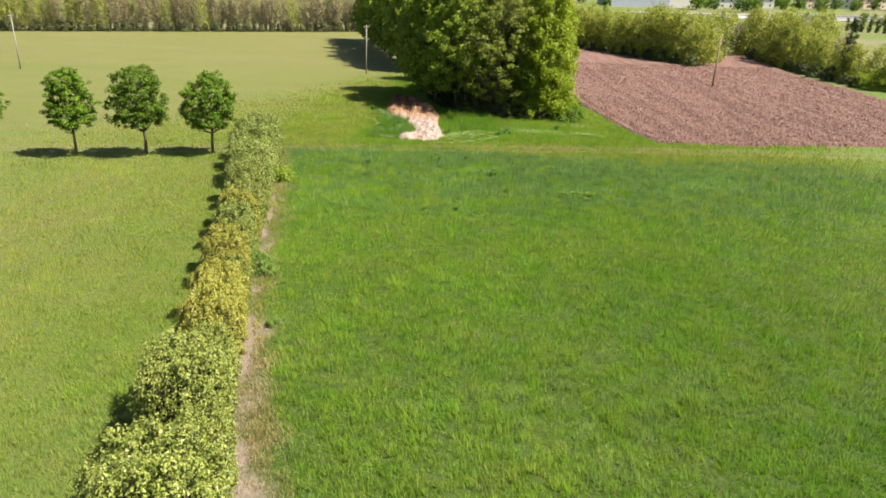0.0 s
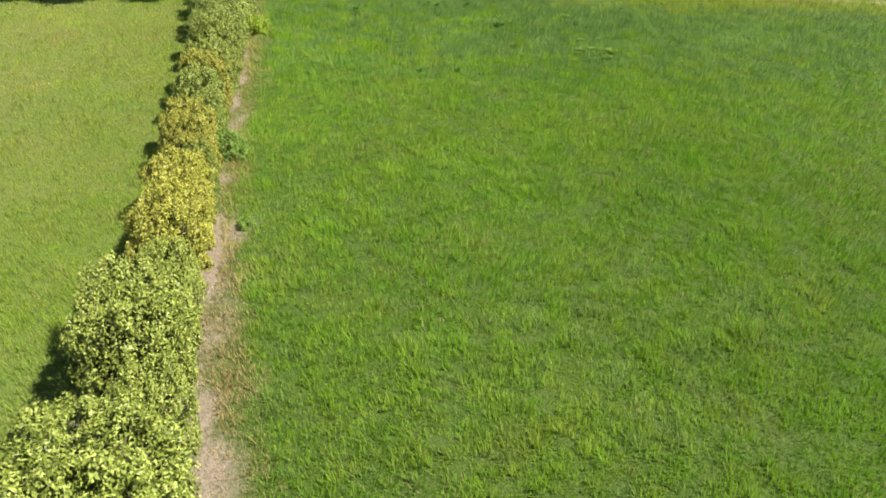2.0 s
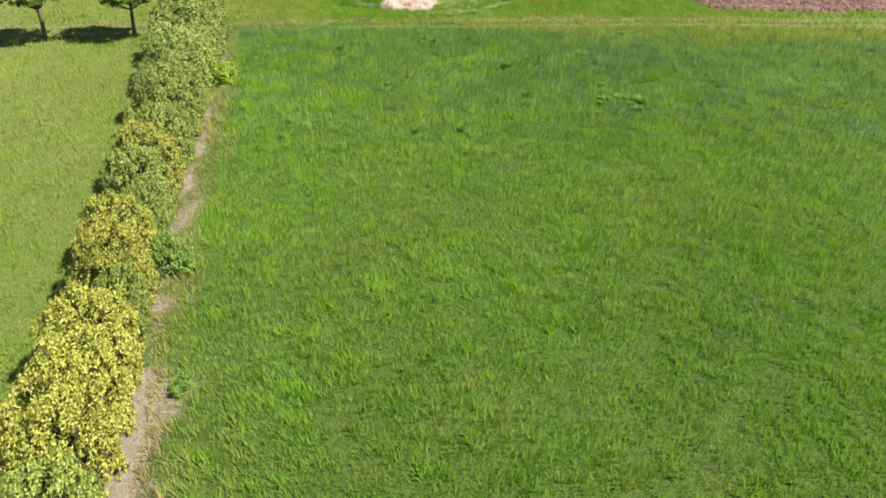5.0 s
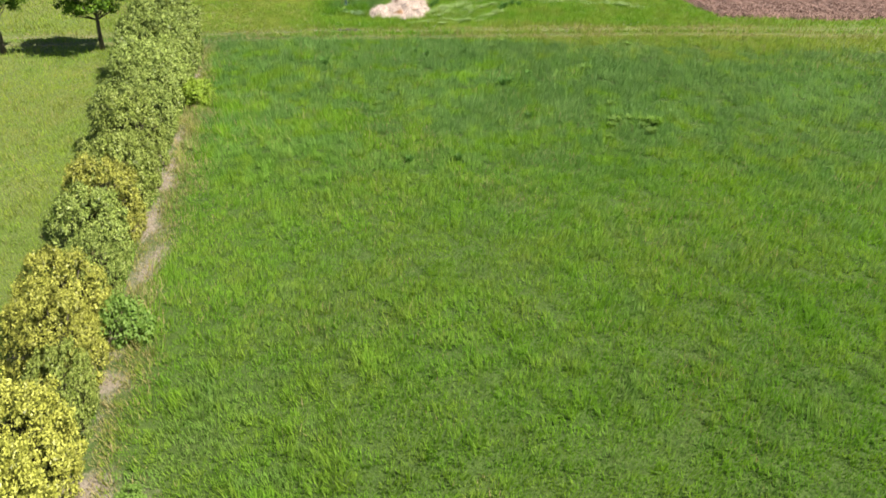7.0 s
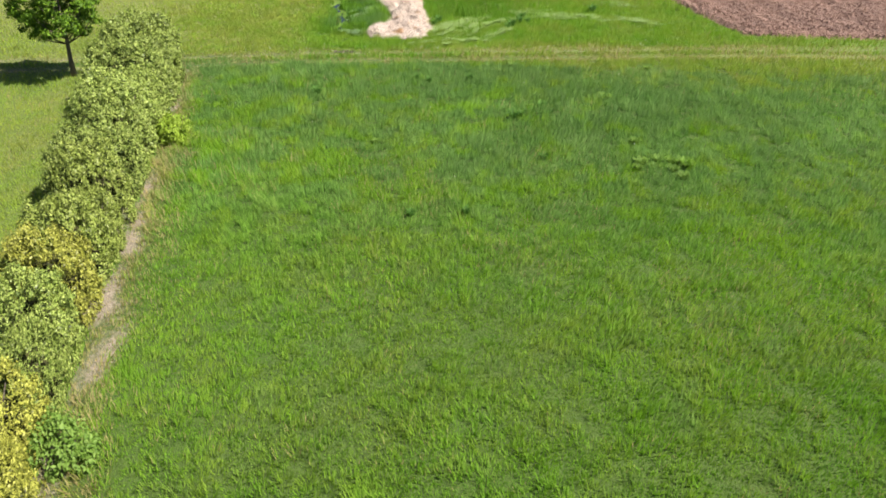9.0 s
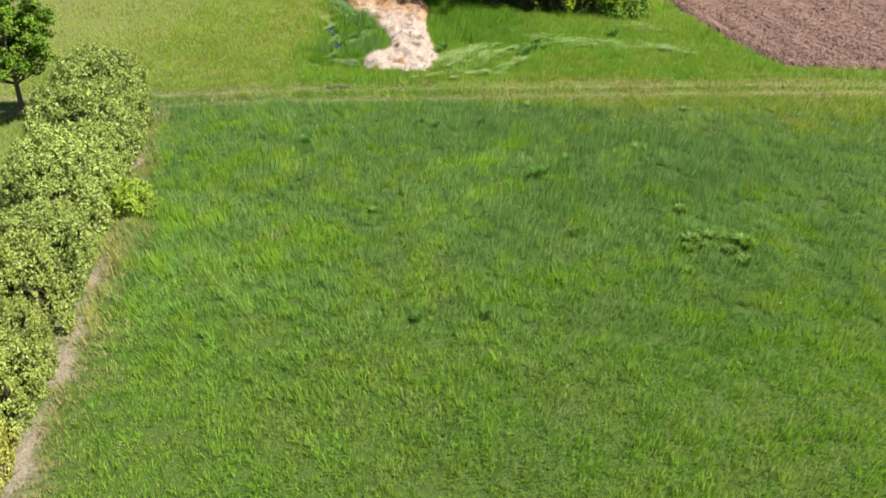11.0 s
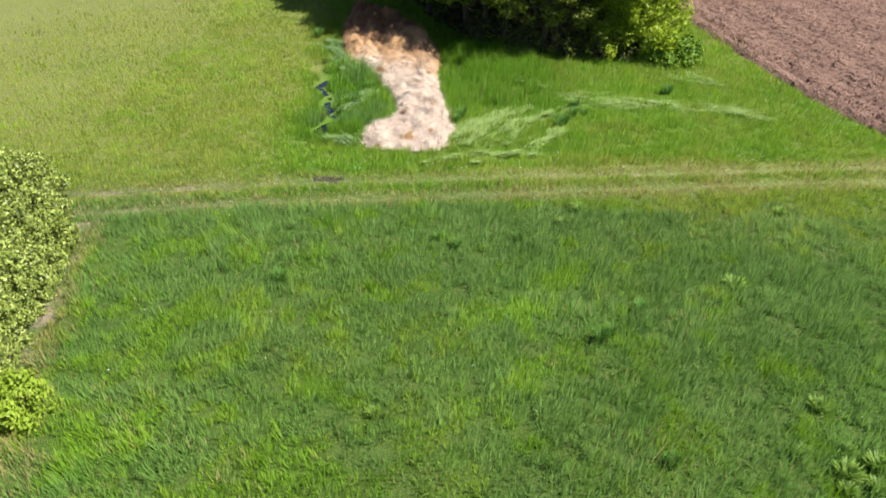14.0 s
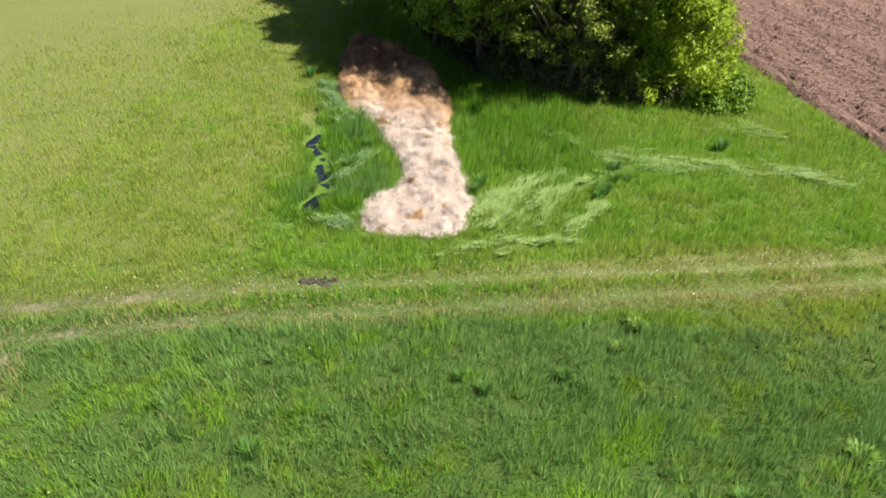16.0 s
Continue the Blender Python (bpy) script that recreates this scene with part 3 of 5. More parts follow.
# ---- grass ----
def blades(name, x, y, rng, wide, scale, label, lean=0.26, cell=0.30):
    """Grass in tufts: taller and upright at a tuft's middle, sparse and low between tufts."""
    soil, dry, blue, dead, tall, thick = zones(x, y)
    d, own, ox, oy = tufts(x, y, cell, 66)
    bare = np.where(x < hedge_left(y), 0.1, 0.22)
    keep = rng.random(len(x)) < thick * (1 - bare * step(0.45, 0.75, d))
    x, y, dry, blue, dead, tall, d, own, ox, oy, wide = (a[keep] for a in (x, y, dry, blue, dead, tall, d, own, ox, oy, wide))
    big, mark, _, _ = tufts(x + 0.25 * ox, y, 0.95, 67)
    n = len(x)
    h = tall * scale * rng.uniform(0.7, 1.3, n) * (0.68 + 0.64 * own) * (1.2 - 0.5 * step(0.1, 0.75, d))
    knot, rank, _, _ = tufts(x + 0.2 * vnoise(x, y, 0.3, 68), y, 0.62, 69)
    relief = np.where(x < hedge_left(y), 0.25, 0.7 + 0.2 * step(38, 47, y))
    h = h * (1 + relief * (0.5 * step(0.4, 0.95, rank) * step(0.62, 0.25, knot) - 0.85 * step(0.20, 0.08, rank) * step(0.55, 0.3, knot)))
    wind = 6.28 * fbm(x, y, 9.0, 61) + 4.0 * fbm(x, y, 0.9, 62) + rng.normal(0, 0.9, n)
    tilt = lean * np.minimum(rng.gamma(2.0, 0.5, n), 2.2) * h
    lx, ly = tilt * np.cos(wind) + 0.65 * h * ox, tilt * np.sin(wind) + 0.65 * h * oy
    low = rng.random(n) < 0.3
    h = np.where(low, 0.6 * h, h)
    face = wind + 1.5708 + rng.normal(0, 0.7, n)
    ww = wide * rng.uniform(0.6, 1.4, n)
    z = land(x, y)
    sx, sy = ww * np.cos(face) / 2, ww * np.sin(face) / 2
    v = np.empty((n, 3, 3))
    v[:, 0] = np.stack([x - sx, y - sy, z - 0.02], 1)
    v[:, 1] = np.stack([x + sx, y + sy, z - 0.02], 1)
    v[:, 2] = np.stack([x + lx, y + ly, z + h], 1)
    me = mesh(name, v.reshape(-1, 3), np.arange(3 * n).reshape(-1, 3), GRASS)
    lawn = x < hedge_left(y)
    attribute(me, "dry", np.repeat(np.clip(dry + rng.normal(0, 0.08, n) + 0.10 * lawn + np.where(lawn, 0.05, 0.18) * (own - 0.5) + np.where(lawn, 0.10, 0.22) * (mark - 0.5), 0, 1), 3))
    mild = np.where(lawn, 0.4, np.where(y > 62, 0.6, 0.8 + 0.3 * step(38, 47, y)))
    # The rank terms paint low hollows darker, like shaded pockets between tufts.
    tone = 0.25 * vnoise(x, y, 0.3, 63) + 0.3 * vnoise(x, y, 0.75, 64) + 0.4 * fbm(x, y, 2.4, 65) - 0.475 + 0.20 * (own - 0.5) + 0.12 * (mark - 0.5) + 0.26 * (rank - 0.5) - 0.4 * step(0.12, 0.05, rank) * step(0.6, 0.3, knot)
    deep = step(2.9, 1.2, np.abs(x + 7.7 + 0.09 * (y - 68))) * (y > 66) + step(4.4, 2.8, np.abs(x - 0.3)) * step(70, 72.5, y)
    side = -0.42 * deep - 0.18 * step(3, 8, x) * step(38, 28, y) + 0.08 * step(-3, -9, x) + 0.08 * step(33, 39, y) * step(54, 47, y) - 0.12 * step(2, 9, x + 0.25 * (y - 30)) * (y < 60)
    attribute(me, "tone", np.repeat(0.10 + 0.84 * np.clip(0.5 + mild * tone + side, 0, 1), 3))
    speck = ~lawn * (y < 61) * np.maximum(0.6 * (mark > 0.86) * step(0.62, 0.40, big), 0.7 * step(0.5, 0.25, mark)) * (0.08 + 0.92 * step(38, 48, y))
    attribute(me, "blue", np.repeat(np.clip(np.maximum(blue, speck), 0, 1), 3))
    attribute(me, "dead", np.repeat((rng.random(n) < dead) * 0.9, 3))
    return tagged(new(name, me), label, "grass", kind="stuff")


rng = np.random.default_rng(5)
n = 13400000
x, y = rng.uniform(-82, 46, n).astype(np.float32), rng.uniform(-8, 150, n).astype(np.float32)
share = np.exp(-np.maximum(0, np.abs(x + 1) - 13) / 10) * np.exp(-np.maximum(0, y - 66) / 22) * np.exp(-np.maximum(0, 12 - y) / 6)
keep = (rng.random(n) < np.where(x < hedge_left(y), 0.52, 0.92) * share * step(0.04, 0.16, share))
x, y, share = x[keep].astype(float), y[keep].astype(float), share[keep].astype(float)
keep = rng.random(len(x)) < 0.66 + 0.8 * vnoise(x, y, 0.33, 71) * (0.4 + vnoise(x, y, 0.9, 72))
x, y, share = x[keep], y[keep], share[keep]
size = 0.027 / share ** 0.42
lawn = x < hedge_left(y)
past = (y > 0.5 * (rut_near(x) + rut_far(x))) & (y > 40)
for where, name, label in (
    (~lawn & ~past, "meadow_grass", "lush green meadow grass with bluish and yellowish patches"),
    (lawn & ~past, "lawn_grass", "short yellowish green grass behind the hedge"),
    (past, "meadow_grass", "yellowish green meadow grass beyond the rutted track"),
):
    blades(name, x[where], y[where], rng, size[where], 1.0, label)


# taller stalks standing above the rest
n = 130000
x, y = rng.uniform(-22, 22, n), rng.uniform(13, 84, n)
clump = 0.5 * vnoise(x, y, 0.55, 73) + 0.5 * fbm(x, y, 3.0, 74)
keep = (rng.random(n) < step(0.46, 0.72, clump)) & (np.abs(y - 0.5 * (rut_near(x) + rut_far(x))) > 1.6)
keep &= (x > hedge_right(y) + 1.6) | (y > 64)
x, y = x[keep], y[keep]
blades("tall_grass", x, y, rng, 0.024 + 0 * x, 1.7, "taller grass stalks in tufts standing above the meadow", 0.30)

# rank growth between the ditch and the heap, and before the grove
n = 52000
x, y = rng.uniform(-11.5, 5.5, n), rng.uniform(66.5, 88, n)
heart = np.maximum(step(2.9, 1.2, np.abs(x + 7.7 + 0.09 * (y - 68))), step(4.2, 2.6, np.abs(x - 0.3)) * step(70, 72.5, y) * step(84, 80, y))
keep = (rng.random(n) < heart * (0.25 + 0.9 * vnoise(x, y, 0.9, 75))) & (ditch(x, y) > 0.5)
x, y = x[keep], y[keep]
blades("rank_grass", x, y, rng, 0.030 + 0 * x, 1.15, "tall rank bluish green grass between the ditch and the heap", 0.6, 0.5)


# ---- plants ----
def leaves(centres, outward, rng, long, wide, quads=True, droop=0.0):
    """Small leaves at centres, facing roughly outward: vertices and faces."""
    n = len(centres)
    nrm = outward + rng.normal(0, 0.55, (n, 3))
    nrm[:, 2] += 0.25
    nrm /= np.linalg.norm(nrm, axis=1)[:, None] + 1e-9
    a = np.cross(nrm, rng.normal(0, 1, (n, 3)))
    a[:, 2] -= droop
    a /= np.linalg.norm(a, axis=1)[:, None] + 1e-9
    b = np.cross(nrm, a)
    l = (long * rng.uniform(0.65, 1.3, n))[:, None]
    s = (wide * rng.uniform(0.7, 1.25, n))[:, None]
    if quads:
        v = np.stack([centres - a * l / 2, centres + b * s / 2 - nrm * s * 0.15, centres + a * l / 2, centres - b * s / 2 - nrm * s * 0.15], 1)
        return v.reshape(-1, 3), np.arange(4 * n).reshape(-1, 4)
    v = np.stack([centres - a * l / 2 + b * s / 2, centres - a * l / 2 - b * s / 2, centres + a * l / 2], 1)
    return v.reshape(-1, 3), np.arange(3 * n).reshape(-1, 3)


def crown_points(rng, clumps, per, low, high, radius, tuft, shape, rise=0.65):
    """Clump centres in a crown from height low to high, and leaf points round them."""
    u = rng.random(clumps * 3)
    z = low + (high - low) * u
    r = radius * shape(u)
    keep = rng.random(clumps * 3) < np.clip(r / radius, 0.15, 1)
    z, r = z[keep][:clumps], r[keep][:clumps]
    n = len(z)
    ang = rng.uniform(0, 6.28, n)
    lump = 0.82 + 0.28 * np.sin(ang * 3 + z * 0.9) * np.sin(z * 1.3 + ang * 2)
    rr = r * lump * np.where(rng.random(n) < 0.74, rng.uniform(0.78, 1.06, n), rng.uniform(0.25, 0.8, n))
    c = np.stack([rr * np.cos(ang), rr * np.sin(ang), z], 1)
    c += rng.normal(0, 0.045 * radius, c.shape)
    p = np.repeat(c, per, 0)
    off = rng.normal(0, 1, p.shape)
    off *= (tuft * rng.random((len(p), 1)) ** 0.6) / (np.linalg.norm(off, axis=1)[:, None] + 1e-9) * (1.0, 1.0, rise)
    mid = np.array((0, 0, low + 0.4 * (high - low)))
    out = p + off - mid
    out /= np.linalg.norm(out, axis=1)[:, None] + 1e-9
    return c, p + off, 0.5 * out + 0.5 * off / tuft


def tree_meshes(seed, high, low, radius, leaf_mat, bark, clumps, per, tuft, leaf, trunk_r, shape, limbs=14, stems=1, quads=True, rise=0.65):
    rng = np.random.default_rng(seed)
    c, p, o = crown_points(rng, clumps, per, low, high, radius, tuft, shape, rise)
    v, f = leaves(p, o, rng, leaf, leaf * 0.55, quads)
    crown = mesh("crown", v, f, leaf_mat)
    runs = []
    tops = []
    for s in range(stems):
        a = 6.28 * s / stems + rng.random()
        foot = np.array((0.0, 0.0, -0.1)) + (0.35 * radius * 0.4 * np.array((math.cos(a), math.sin(a), 0)) if stems > 1 else 0)
        lean = rng.normal(0, 0.03, 2) * high + (0.35 * radius * np.array((math.cos(a), math.sin(a))) if stems > 1 else 0)
        pts, rad = [], []
        for k in range(6):
            t = k / 5
            pts.append((foot[0] + lean[0] * t + rng.normal(0, 0.02) * radius * (k > 0), foot[1] + lean[1] * t + rng.normal(0, 0.02) * radius * (k > 0), foot[2] + 0.88 * high * t))
            rad.append(trunk_r * (1.25 if k == 0 else 1) * (1 - 0.85 * t))
        runs.append((pts, rad, 8 if quads else 5))
        tops.append(pts)
    trunk_v, trunk_f = tubes(runs)
    trunk = mesh("trunk", trunk_v, trunk_f, bark, True)
    runs = []
    for k in rng.choice(len(c), min(limbs, len(c)), replace=False):
        pts = tops[k % stems]
        end = c[k]
        z0 = max(0.12 * high, 0.8 * low, end[2] - 0.55 * math.hypot(end[0], end[1]) - 0.1 * high)
        t = min(z0 / (0.88 * high), 0.95) * 5
        i = min(int(t), 4)
        start = np.array(pts[i]) + (np.array(pts[i + 1]) - np.array(pts[i])) * (t - i)
        m = 0.5 * (start + end) + np.array((0, 0, -0.03 * high))
        r0 = trunk_r * 0.42 * (1 - 0.6 * start[2] / high)
        runs.append(([start, m, end], [r0, r0 * 0.6, r0 * 0.18], 5 if quads else 4))
    v, f = tubes(runs)
    return trunk, mesh("branchwork", v, f, bark, True), crown


def tree(name, meshes, x, y, turn, scale, label, category, group="", squash=1.0):
    root = empty(name, Matrix.LocRotScale((x, y, float(land(np.array([x]), np.array([y]))[0]) - 0.03), Euler((0, 0, turn)), (scale, scale, scale * squash)))
    for part_name, me in zip(("trunk", "branchwork", "crown"), meshes):
        child(part_name, me, root)
    return tagged(root, label, category, group)


ROUND = lambda u: np.sqrt(np.clip(1 - (2 * u - 0.9) ** 2 / 1.25, 0.03, 1))
EGG = lambda u: np.sqrt(np.clip(1 - (u - 0.32) ** 2 / np.where(u < 0.32, 0.15, 0.52), 0.03, 1))
CONE = lambda u: np.sqrt(np.clip(1 - (u - 0.24) ** 2 / np.where(u < 0.24, 0.10, 0.66), 0.03, 1))
JUT = lambda u: np.sqrt(np.clip(1 - (u - 0.38) ** 2 / np.where(u < 0.38, 0.24, 0.40), 0.05, 1))
COLUMN = lambda u: np.clip(0.98 - 0.55 * u ** 3.0, 0.1, 1) * np.clip(0.55 + 2 * u, 0, 1)
DOME = lambda u: np.sqrt(np.clip(1 - 0.95 * u ** 2.4, 0.02, 1))
FEATHER = lambda u: np.clip(1.02 - 0.14 * u - 0.5 * u ** 3, 0.1, 1.05)
BUSHY = lambda u: np.clip(1 - 0.8 * u ** 2, 0.1, 1)

# young trees in a row beside the lawn
small_a = tree_meshes(21, 6.75, 2.35, 2.0, LIME_TREE, BARK, 330, 46, 0.30, 0.17, 0.12, CONE, 24)
small_b = tree_meshes(22, 6.95, 2.5, 2.4, LIME_TREE, BARK, 400, 46, 0.32, 0.17, 0.13, CONE, 26)
small_c = tree_meshes(23, 6.4, 2.3, 2.3, LIME_TREE, BARK, 370, 46, 0.31, 0.17, 0.13, EGG, 24)
for me, x, y, turn, what in ((small_a, -30.9, 55.0, 0.4, "narrow"), (small_b, -25.7, 56.0, 1.9, "broad"), (small_c, -20.8, 57.4, 3.1, "rounded"), (small_b, -38.3, 54.2, 4.2, "broad")):
    tree("young_tree", me, x, y, turn, 1.0, "young broadleaf tree with a " + what + " dark green crown on the lawn", "tree", "row of young trees")

# the grove of tall trees beside the straw heap
g_dark = tree_meshes(31, 15.5, 2.6, 4.8, GROVE_DARK, BARK, 900, 46, 0.48, 0.25, 0.24, JUT, 70, 2, False, 0.9)
g_olive = tree_meshes(32, 14.0, 2.0, 5.2, GROVE_OLIVE, BARK, 720, 46, 0.50, 0.24, 0.2, JUT, 150, 4, False)
g_bright = tree_meshes(33, 14.5, 0.9, 3.7, GROVE_BRIGHT, BARK, 1100, 48, 0.46, 0.24, 0.18, FEATHER, 60, 3, False, 1.3)
g_back = tree_meshes(34, 15.5, 2.2, 4.8, GROVE_DARK, BARK, 400, 26, 0.9, 0.52, 0.24, COLUMN, 26, 1, False)
g_far = tree_meshes(36, 15.5, 2.2, 4.8, GROVE_DARK, BARK, 200, 22, 1.1, 0.72, 0.24, COLUMN, 14, 1, False)
for me, x, y, turn, scale, label in (
    (g_bright, 7.9, 81.9, 0.3, 1.0, "tall tree with bright yellowish green spring leaves at the grove's end"),
    (g_olive, 2.7, 82.2, 1.0, 1.0, "dense tree with dull olive leaves and bare lower twigs"),
    (g_dark, -1.2, 84.3, 2.0, 1.0, "tall dark green broadleaf tree beside the straw heap"),
    (g_dark, 4.2, 87.5, 3.7, 1.06, "tall dark green broadleaf tree inside the grove"),
    (g_bright, 8.9, 90.0, 2.1, 0.97, "tall bright green tree at the field edge"),
    (g_back, -3.5, 94.0, 0.8, 1.0, "tall dark green broadleaf tree inside the grove"),
    (g_back, 3.4, 97.0, 1.8, 1.05, "tall dark green broadleaf tree inside the grove"),
    (g_dark, -5.6, 92.5, 5.0, 0.92, "tall dark green broadleaf tree at the meadow edge"),
    (g_back, -4.6, 89.0, 2.2, 0.9, "tall dark green broadleaf tree at the meadow edge"),
    (g_back, -6.3, 99.0, 1.0, 1.0, "tall dark green broadleaf tree at the meadow edge"),
    (g_back, -11.0, 130.5, 1.5, 1.05, "tall dark green broadleaf tree at the meadow edge"),
    (g_back, -13.0, 139.5, 2.5, 1.1, "tall dark green broadleaf tree at the meadow edge"),
    (g_back, -17.5, 149.0, 3.5, 1.1, "tall dark green broadleaf tree at the meadow edge"),
    (g_back, -19.0, 160.0, 4.5, 1.1, "tall dark green broadleaf tree at the meadow edge"),
    (g_back, -22.5, 172.0, 5.5, 1.1, "tall dark green broadleaf tree at the meadow edge"),
    (g_back, -25.0, 184.0, 0.5, 1.1, "tall dark green broadleaf tree at the meadow edge"),
    (g_back, -28.0, 196.0, 1.5, 1.1, "tall dark green broadleaf tree at the meadow edge"),
    (g_back, 2.0, 103.5, 0.0, 1.0, "tall dark green broadleaf tree inside the grove"),
    (g_back, 5.5, 111, 0.9, 1.05, "tall dark green broadleaf tree inside the grove"),
    (g_back, -3.0, 113, 1.8, 0.97, "tall dark green broadleaf tree inside the grove"),
    (g_back, 1.5, 120, 2.7, 1.0, "tall dark green broadleaf tree inside the grove"),
    (g_back, -8.5, 127, 3.6, 1.05, "tall dark green broadleaf tree at the meadow edge"),
    (g_back, -12, 135, 4.5, 0.97, "tall dark green broadleaf tree at the meadow edge"),
    (g_back, -15.5, 144, 5.4, 1.0, "tall dark green broadleaf tree at the meadow edge"),
    (g_back, -18, 155, 0.3, 1.05, "tall dark green broadleaf tree at the meadow edge"),
    (g_back, -21, 166, 1.2, 0.97, "tall dark green broadleaf tree at the meadow edge"),
    (g_back, -24, 178, 2.1, 1.0, "tall dark green broadleaf tree at the meadow edge"),
    (g_back, -27, 190, 3.0, 1.05, "tall dark green broadleaf tree at the meadow edge"),
    (g_back, -29.5, 202, 3.9, 0.97, "tall dark green broadleaf tree at the meadow edge"),
):
    tree("grove_tree", g_far if y > 124 else me, x, y, turn, scale, label, "tree", "grove of tall trees")

# thin shoots in front of the grove
spray = tree_meshes(35, 4.6, 0.5, 2.4, GROVE_OLIVE, BARK, 90, 12, 0.34, 0.14, 0.05, BUSHY, 85, 6, False)
for x, y, sc in ((3.6, 80.9, 0.9), (6.2, 80.2, 0.75), (0.6, 82.6, 0.9)):
    tree("grove_shrub", spray, x, y, 2 * x, sc, "twiggy shrub with sparse small olive leaves in front of the grove", "shrub", "shrubs before the grove")

# dark shrubs added on the grove's flank to stand in for its deep shade
shade_shrub = tree_meshes(37, 4.2, 0.1, 2.3, IVY, BARK, 90, 15, 0.6, 0.42, 0.05, BUSHY, 8, 4, False)
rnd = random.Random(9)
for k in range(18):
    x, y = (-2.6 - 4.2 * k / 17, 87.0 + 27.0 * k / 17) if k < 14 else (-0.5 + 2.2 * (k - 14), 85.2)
    tree("dark_low_shrub", shade_shrub, x + rnd.uniform(-0.7, 0.7), y + rnd.uniform(-0.7, 0.7), k, rnd.uniform(0.75, 1.15), "dark shrub added to stand in for deep shade in the grove", "shrub", "undergrowth of the grove")

# rows of bushy trees along the ploughed field
t_a = tree_meshes(41, 11.0, 0.3, 4.9, THICKET, PALE_BARK, 230, 23, 0.85, 0.46, 0.12, DOME, 26, 4, False, 1.7)
t_b = tree_meshes(42, 9.5, 0.3, 4.6, THICKET, PALE_BARK, 220, 23, 0.85, 0.46, 0.12, DOME, 26, 3, False, 1.7)
t_c = tree_meshes(43, 9.0, 0.3, 3.4, BUDDING, PALE_BARK, 130, 22, 0.8, 0.36, 0.14, BUSHY, 44, 4, False, 1.6)
rnd = random.Random(4)
spots = []
for k in range(13):
    s = k / 12
    spots.append((45.5 + (23.0 - 45.5) * s, 156 + (212 - 156) * s, 1))
    if k % 2:
        spots.append((50.0 + (27.0 - 50.0) * s, 161 + (216 - 161) * s, 1))
for k in range(12):
    s = k / 11
    spots.append((65.8 - 3.0 * s + 4.5 * s * s, 121 + (186 - 121) * s, 3 if s < 0.45 else 2))
    if k % 2 and s > 0.4:
        spots.append((70.0 + 3 * s, 119 + (190 - 119) * s, 2))
spots += [(58, 207, 2), (62, 202, 2), (66, 199, 2), (70, 196, 2), (54, 214, 2), (74, 192, 2), (50, 220, 2)]
for k, (x, y, row) in enumerate(spots):
    me = (t_a, t_b, t_a, t_c)[rnd.randrange(4)]
    tree("thicket_tree", me, x + rnd.uniform(-1, 1), y + rnd.uniform(-1, 1), rnd.uniform(0, 6), rnd.uniform(0.78, 1.05) * (0.72 if row == 3 else 1.0),
         "bushy tree with " + ("dull olive" if me is t_c else "fresh yellowish green") + " leaves along the ploughed field", "tree", "thicket row %s the field" % ("behind" if row == 1 else "beside"))

# dark shrubs added along both thicket rows to make their base look shaded
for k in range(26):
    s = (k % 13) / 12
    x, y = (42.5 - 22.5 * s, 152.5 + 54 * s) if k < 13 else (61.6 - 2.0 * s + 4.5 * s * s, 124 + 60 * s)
    tree("dark_low_shrub", shade_shrub, x + rnd.uniform(-0.6, 0.6), y + rnd.uniform(-0.6, 0.6), k, rnd.uniform(0.45, 0.7), "dark shrub added to give the thicket row its shaded base", "shrub", "brambles along the field")
ivy = tree_meshes(44, 10.5, 0.4, 1.15, IVY, BARK, 120, 30, 0.5, 0.30, 0.2, COLUMN, 16, 1, False)
tree("ivy_tree", ivy, 64.2, 133.5, 0.5, 1.0, "narrow dead tree overgrown with dark ivy beside the ploughed field", "tree")
shoot = tree_meshes(45, 3.6, 0.1, 2.3, GROVE_BRIGHT, BARK, 110, 30, 0.5, 0.26, 0.05, DOME, 10, 4, False)
for x, y, sc in ((63.6, 120.5, 1.0), (62.2, 124.0, 0.7), (65.8, 117.5, 0.85)):
    tree("field_bush", shoot, x, y, x, sc, "bright green bush at the end of the thicket row", "bush", "bushes at the row's end")

# the far row with bare trunks
f_a = tree_meshes(51, 13.0, 2.6, 2.6, BUDDING, PALE_BARK, 190, 9, 0.7, 0.40, 0.13, COLUMN, 60, 6, False, 1.5)
f_b = tree_meshes(52, 12.2, 2.2, 2.4, BUDDING, PALE_BARK, 150, 9, 0.7, 0.40, 0.12, COLUMN, 60, 7, False, 1.5)
f_c = tree_meshes(53, 12.0, 1.4, 2.6, THICKET, PALE_BARK, 170, 10, 0.7, 0.38, 0.12, BUSHY, 40, 5, False, 1.5)
s_a = tree_meshes(54, 3.4, 0.2, 1.8, SCRUB, BARK, 60, 20, 0.65, 0.42, 0.05, BUSHY, 8, 4, False)
for k in range(72):
    s = (k // 2) / 35
    x, y = -136 + 104 * s, 190 + 56 * s + 4.0 * (k % 2)
    me = (f_a, f_b, f_a, f_b, f_c)[rnd.randrange(5)] if s > 0.18 else f_c
    tree("row_tree", me, x + rnd.uniform(-0.8, 0.8), y + 2.5 + rnd.uniform(-1.5, 1.5), rnd.uniform(0, 6), rnd.uniform(0.85, 1.12),
         "slender tree with thin budding olive crown in the far row", "tree", "far row of slender trees")
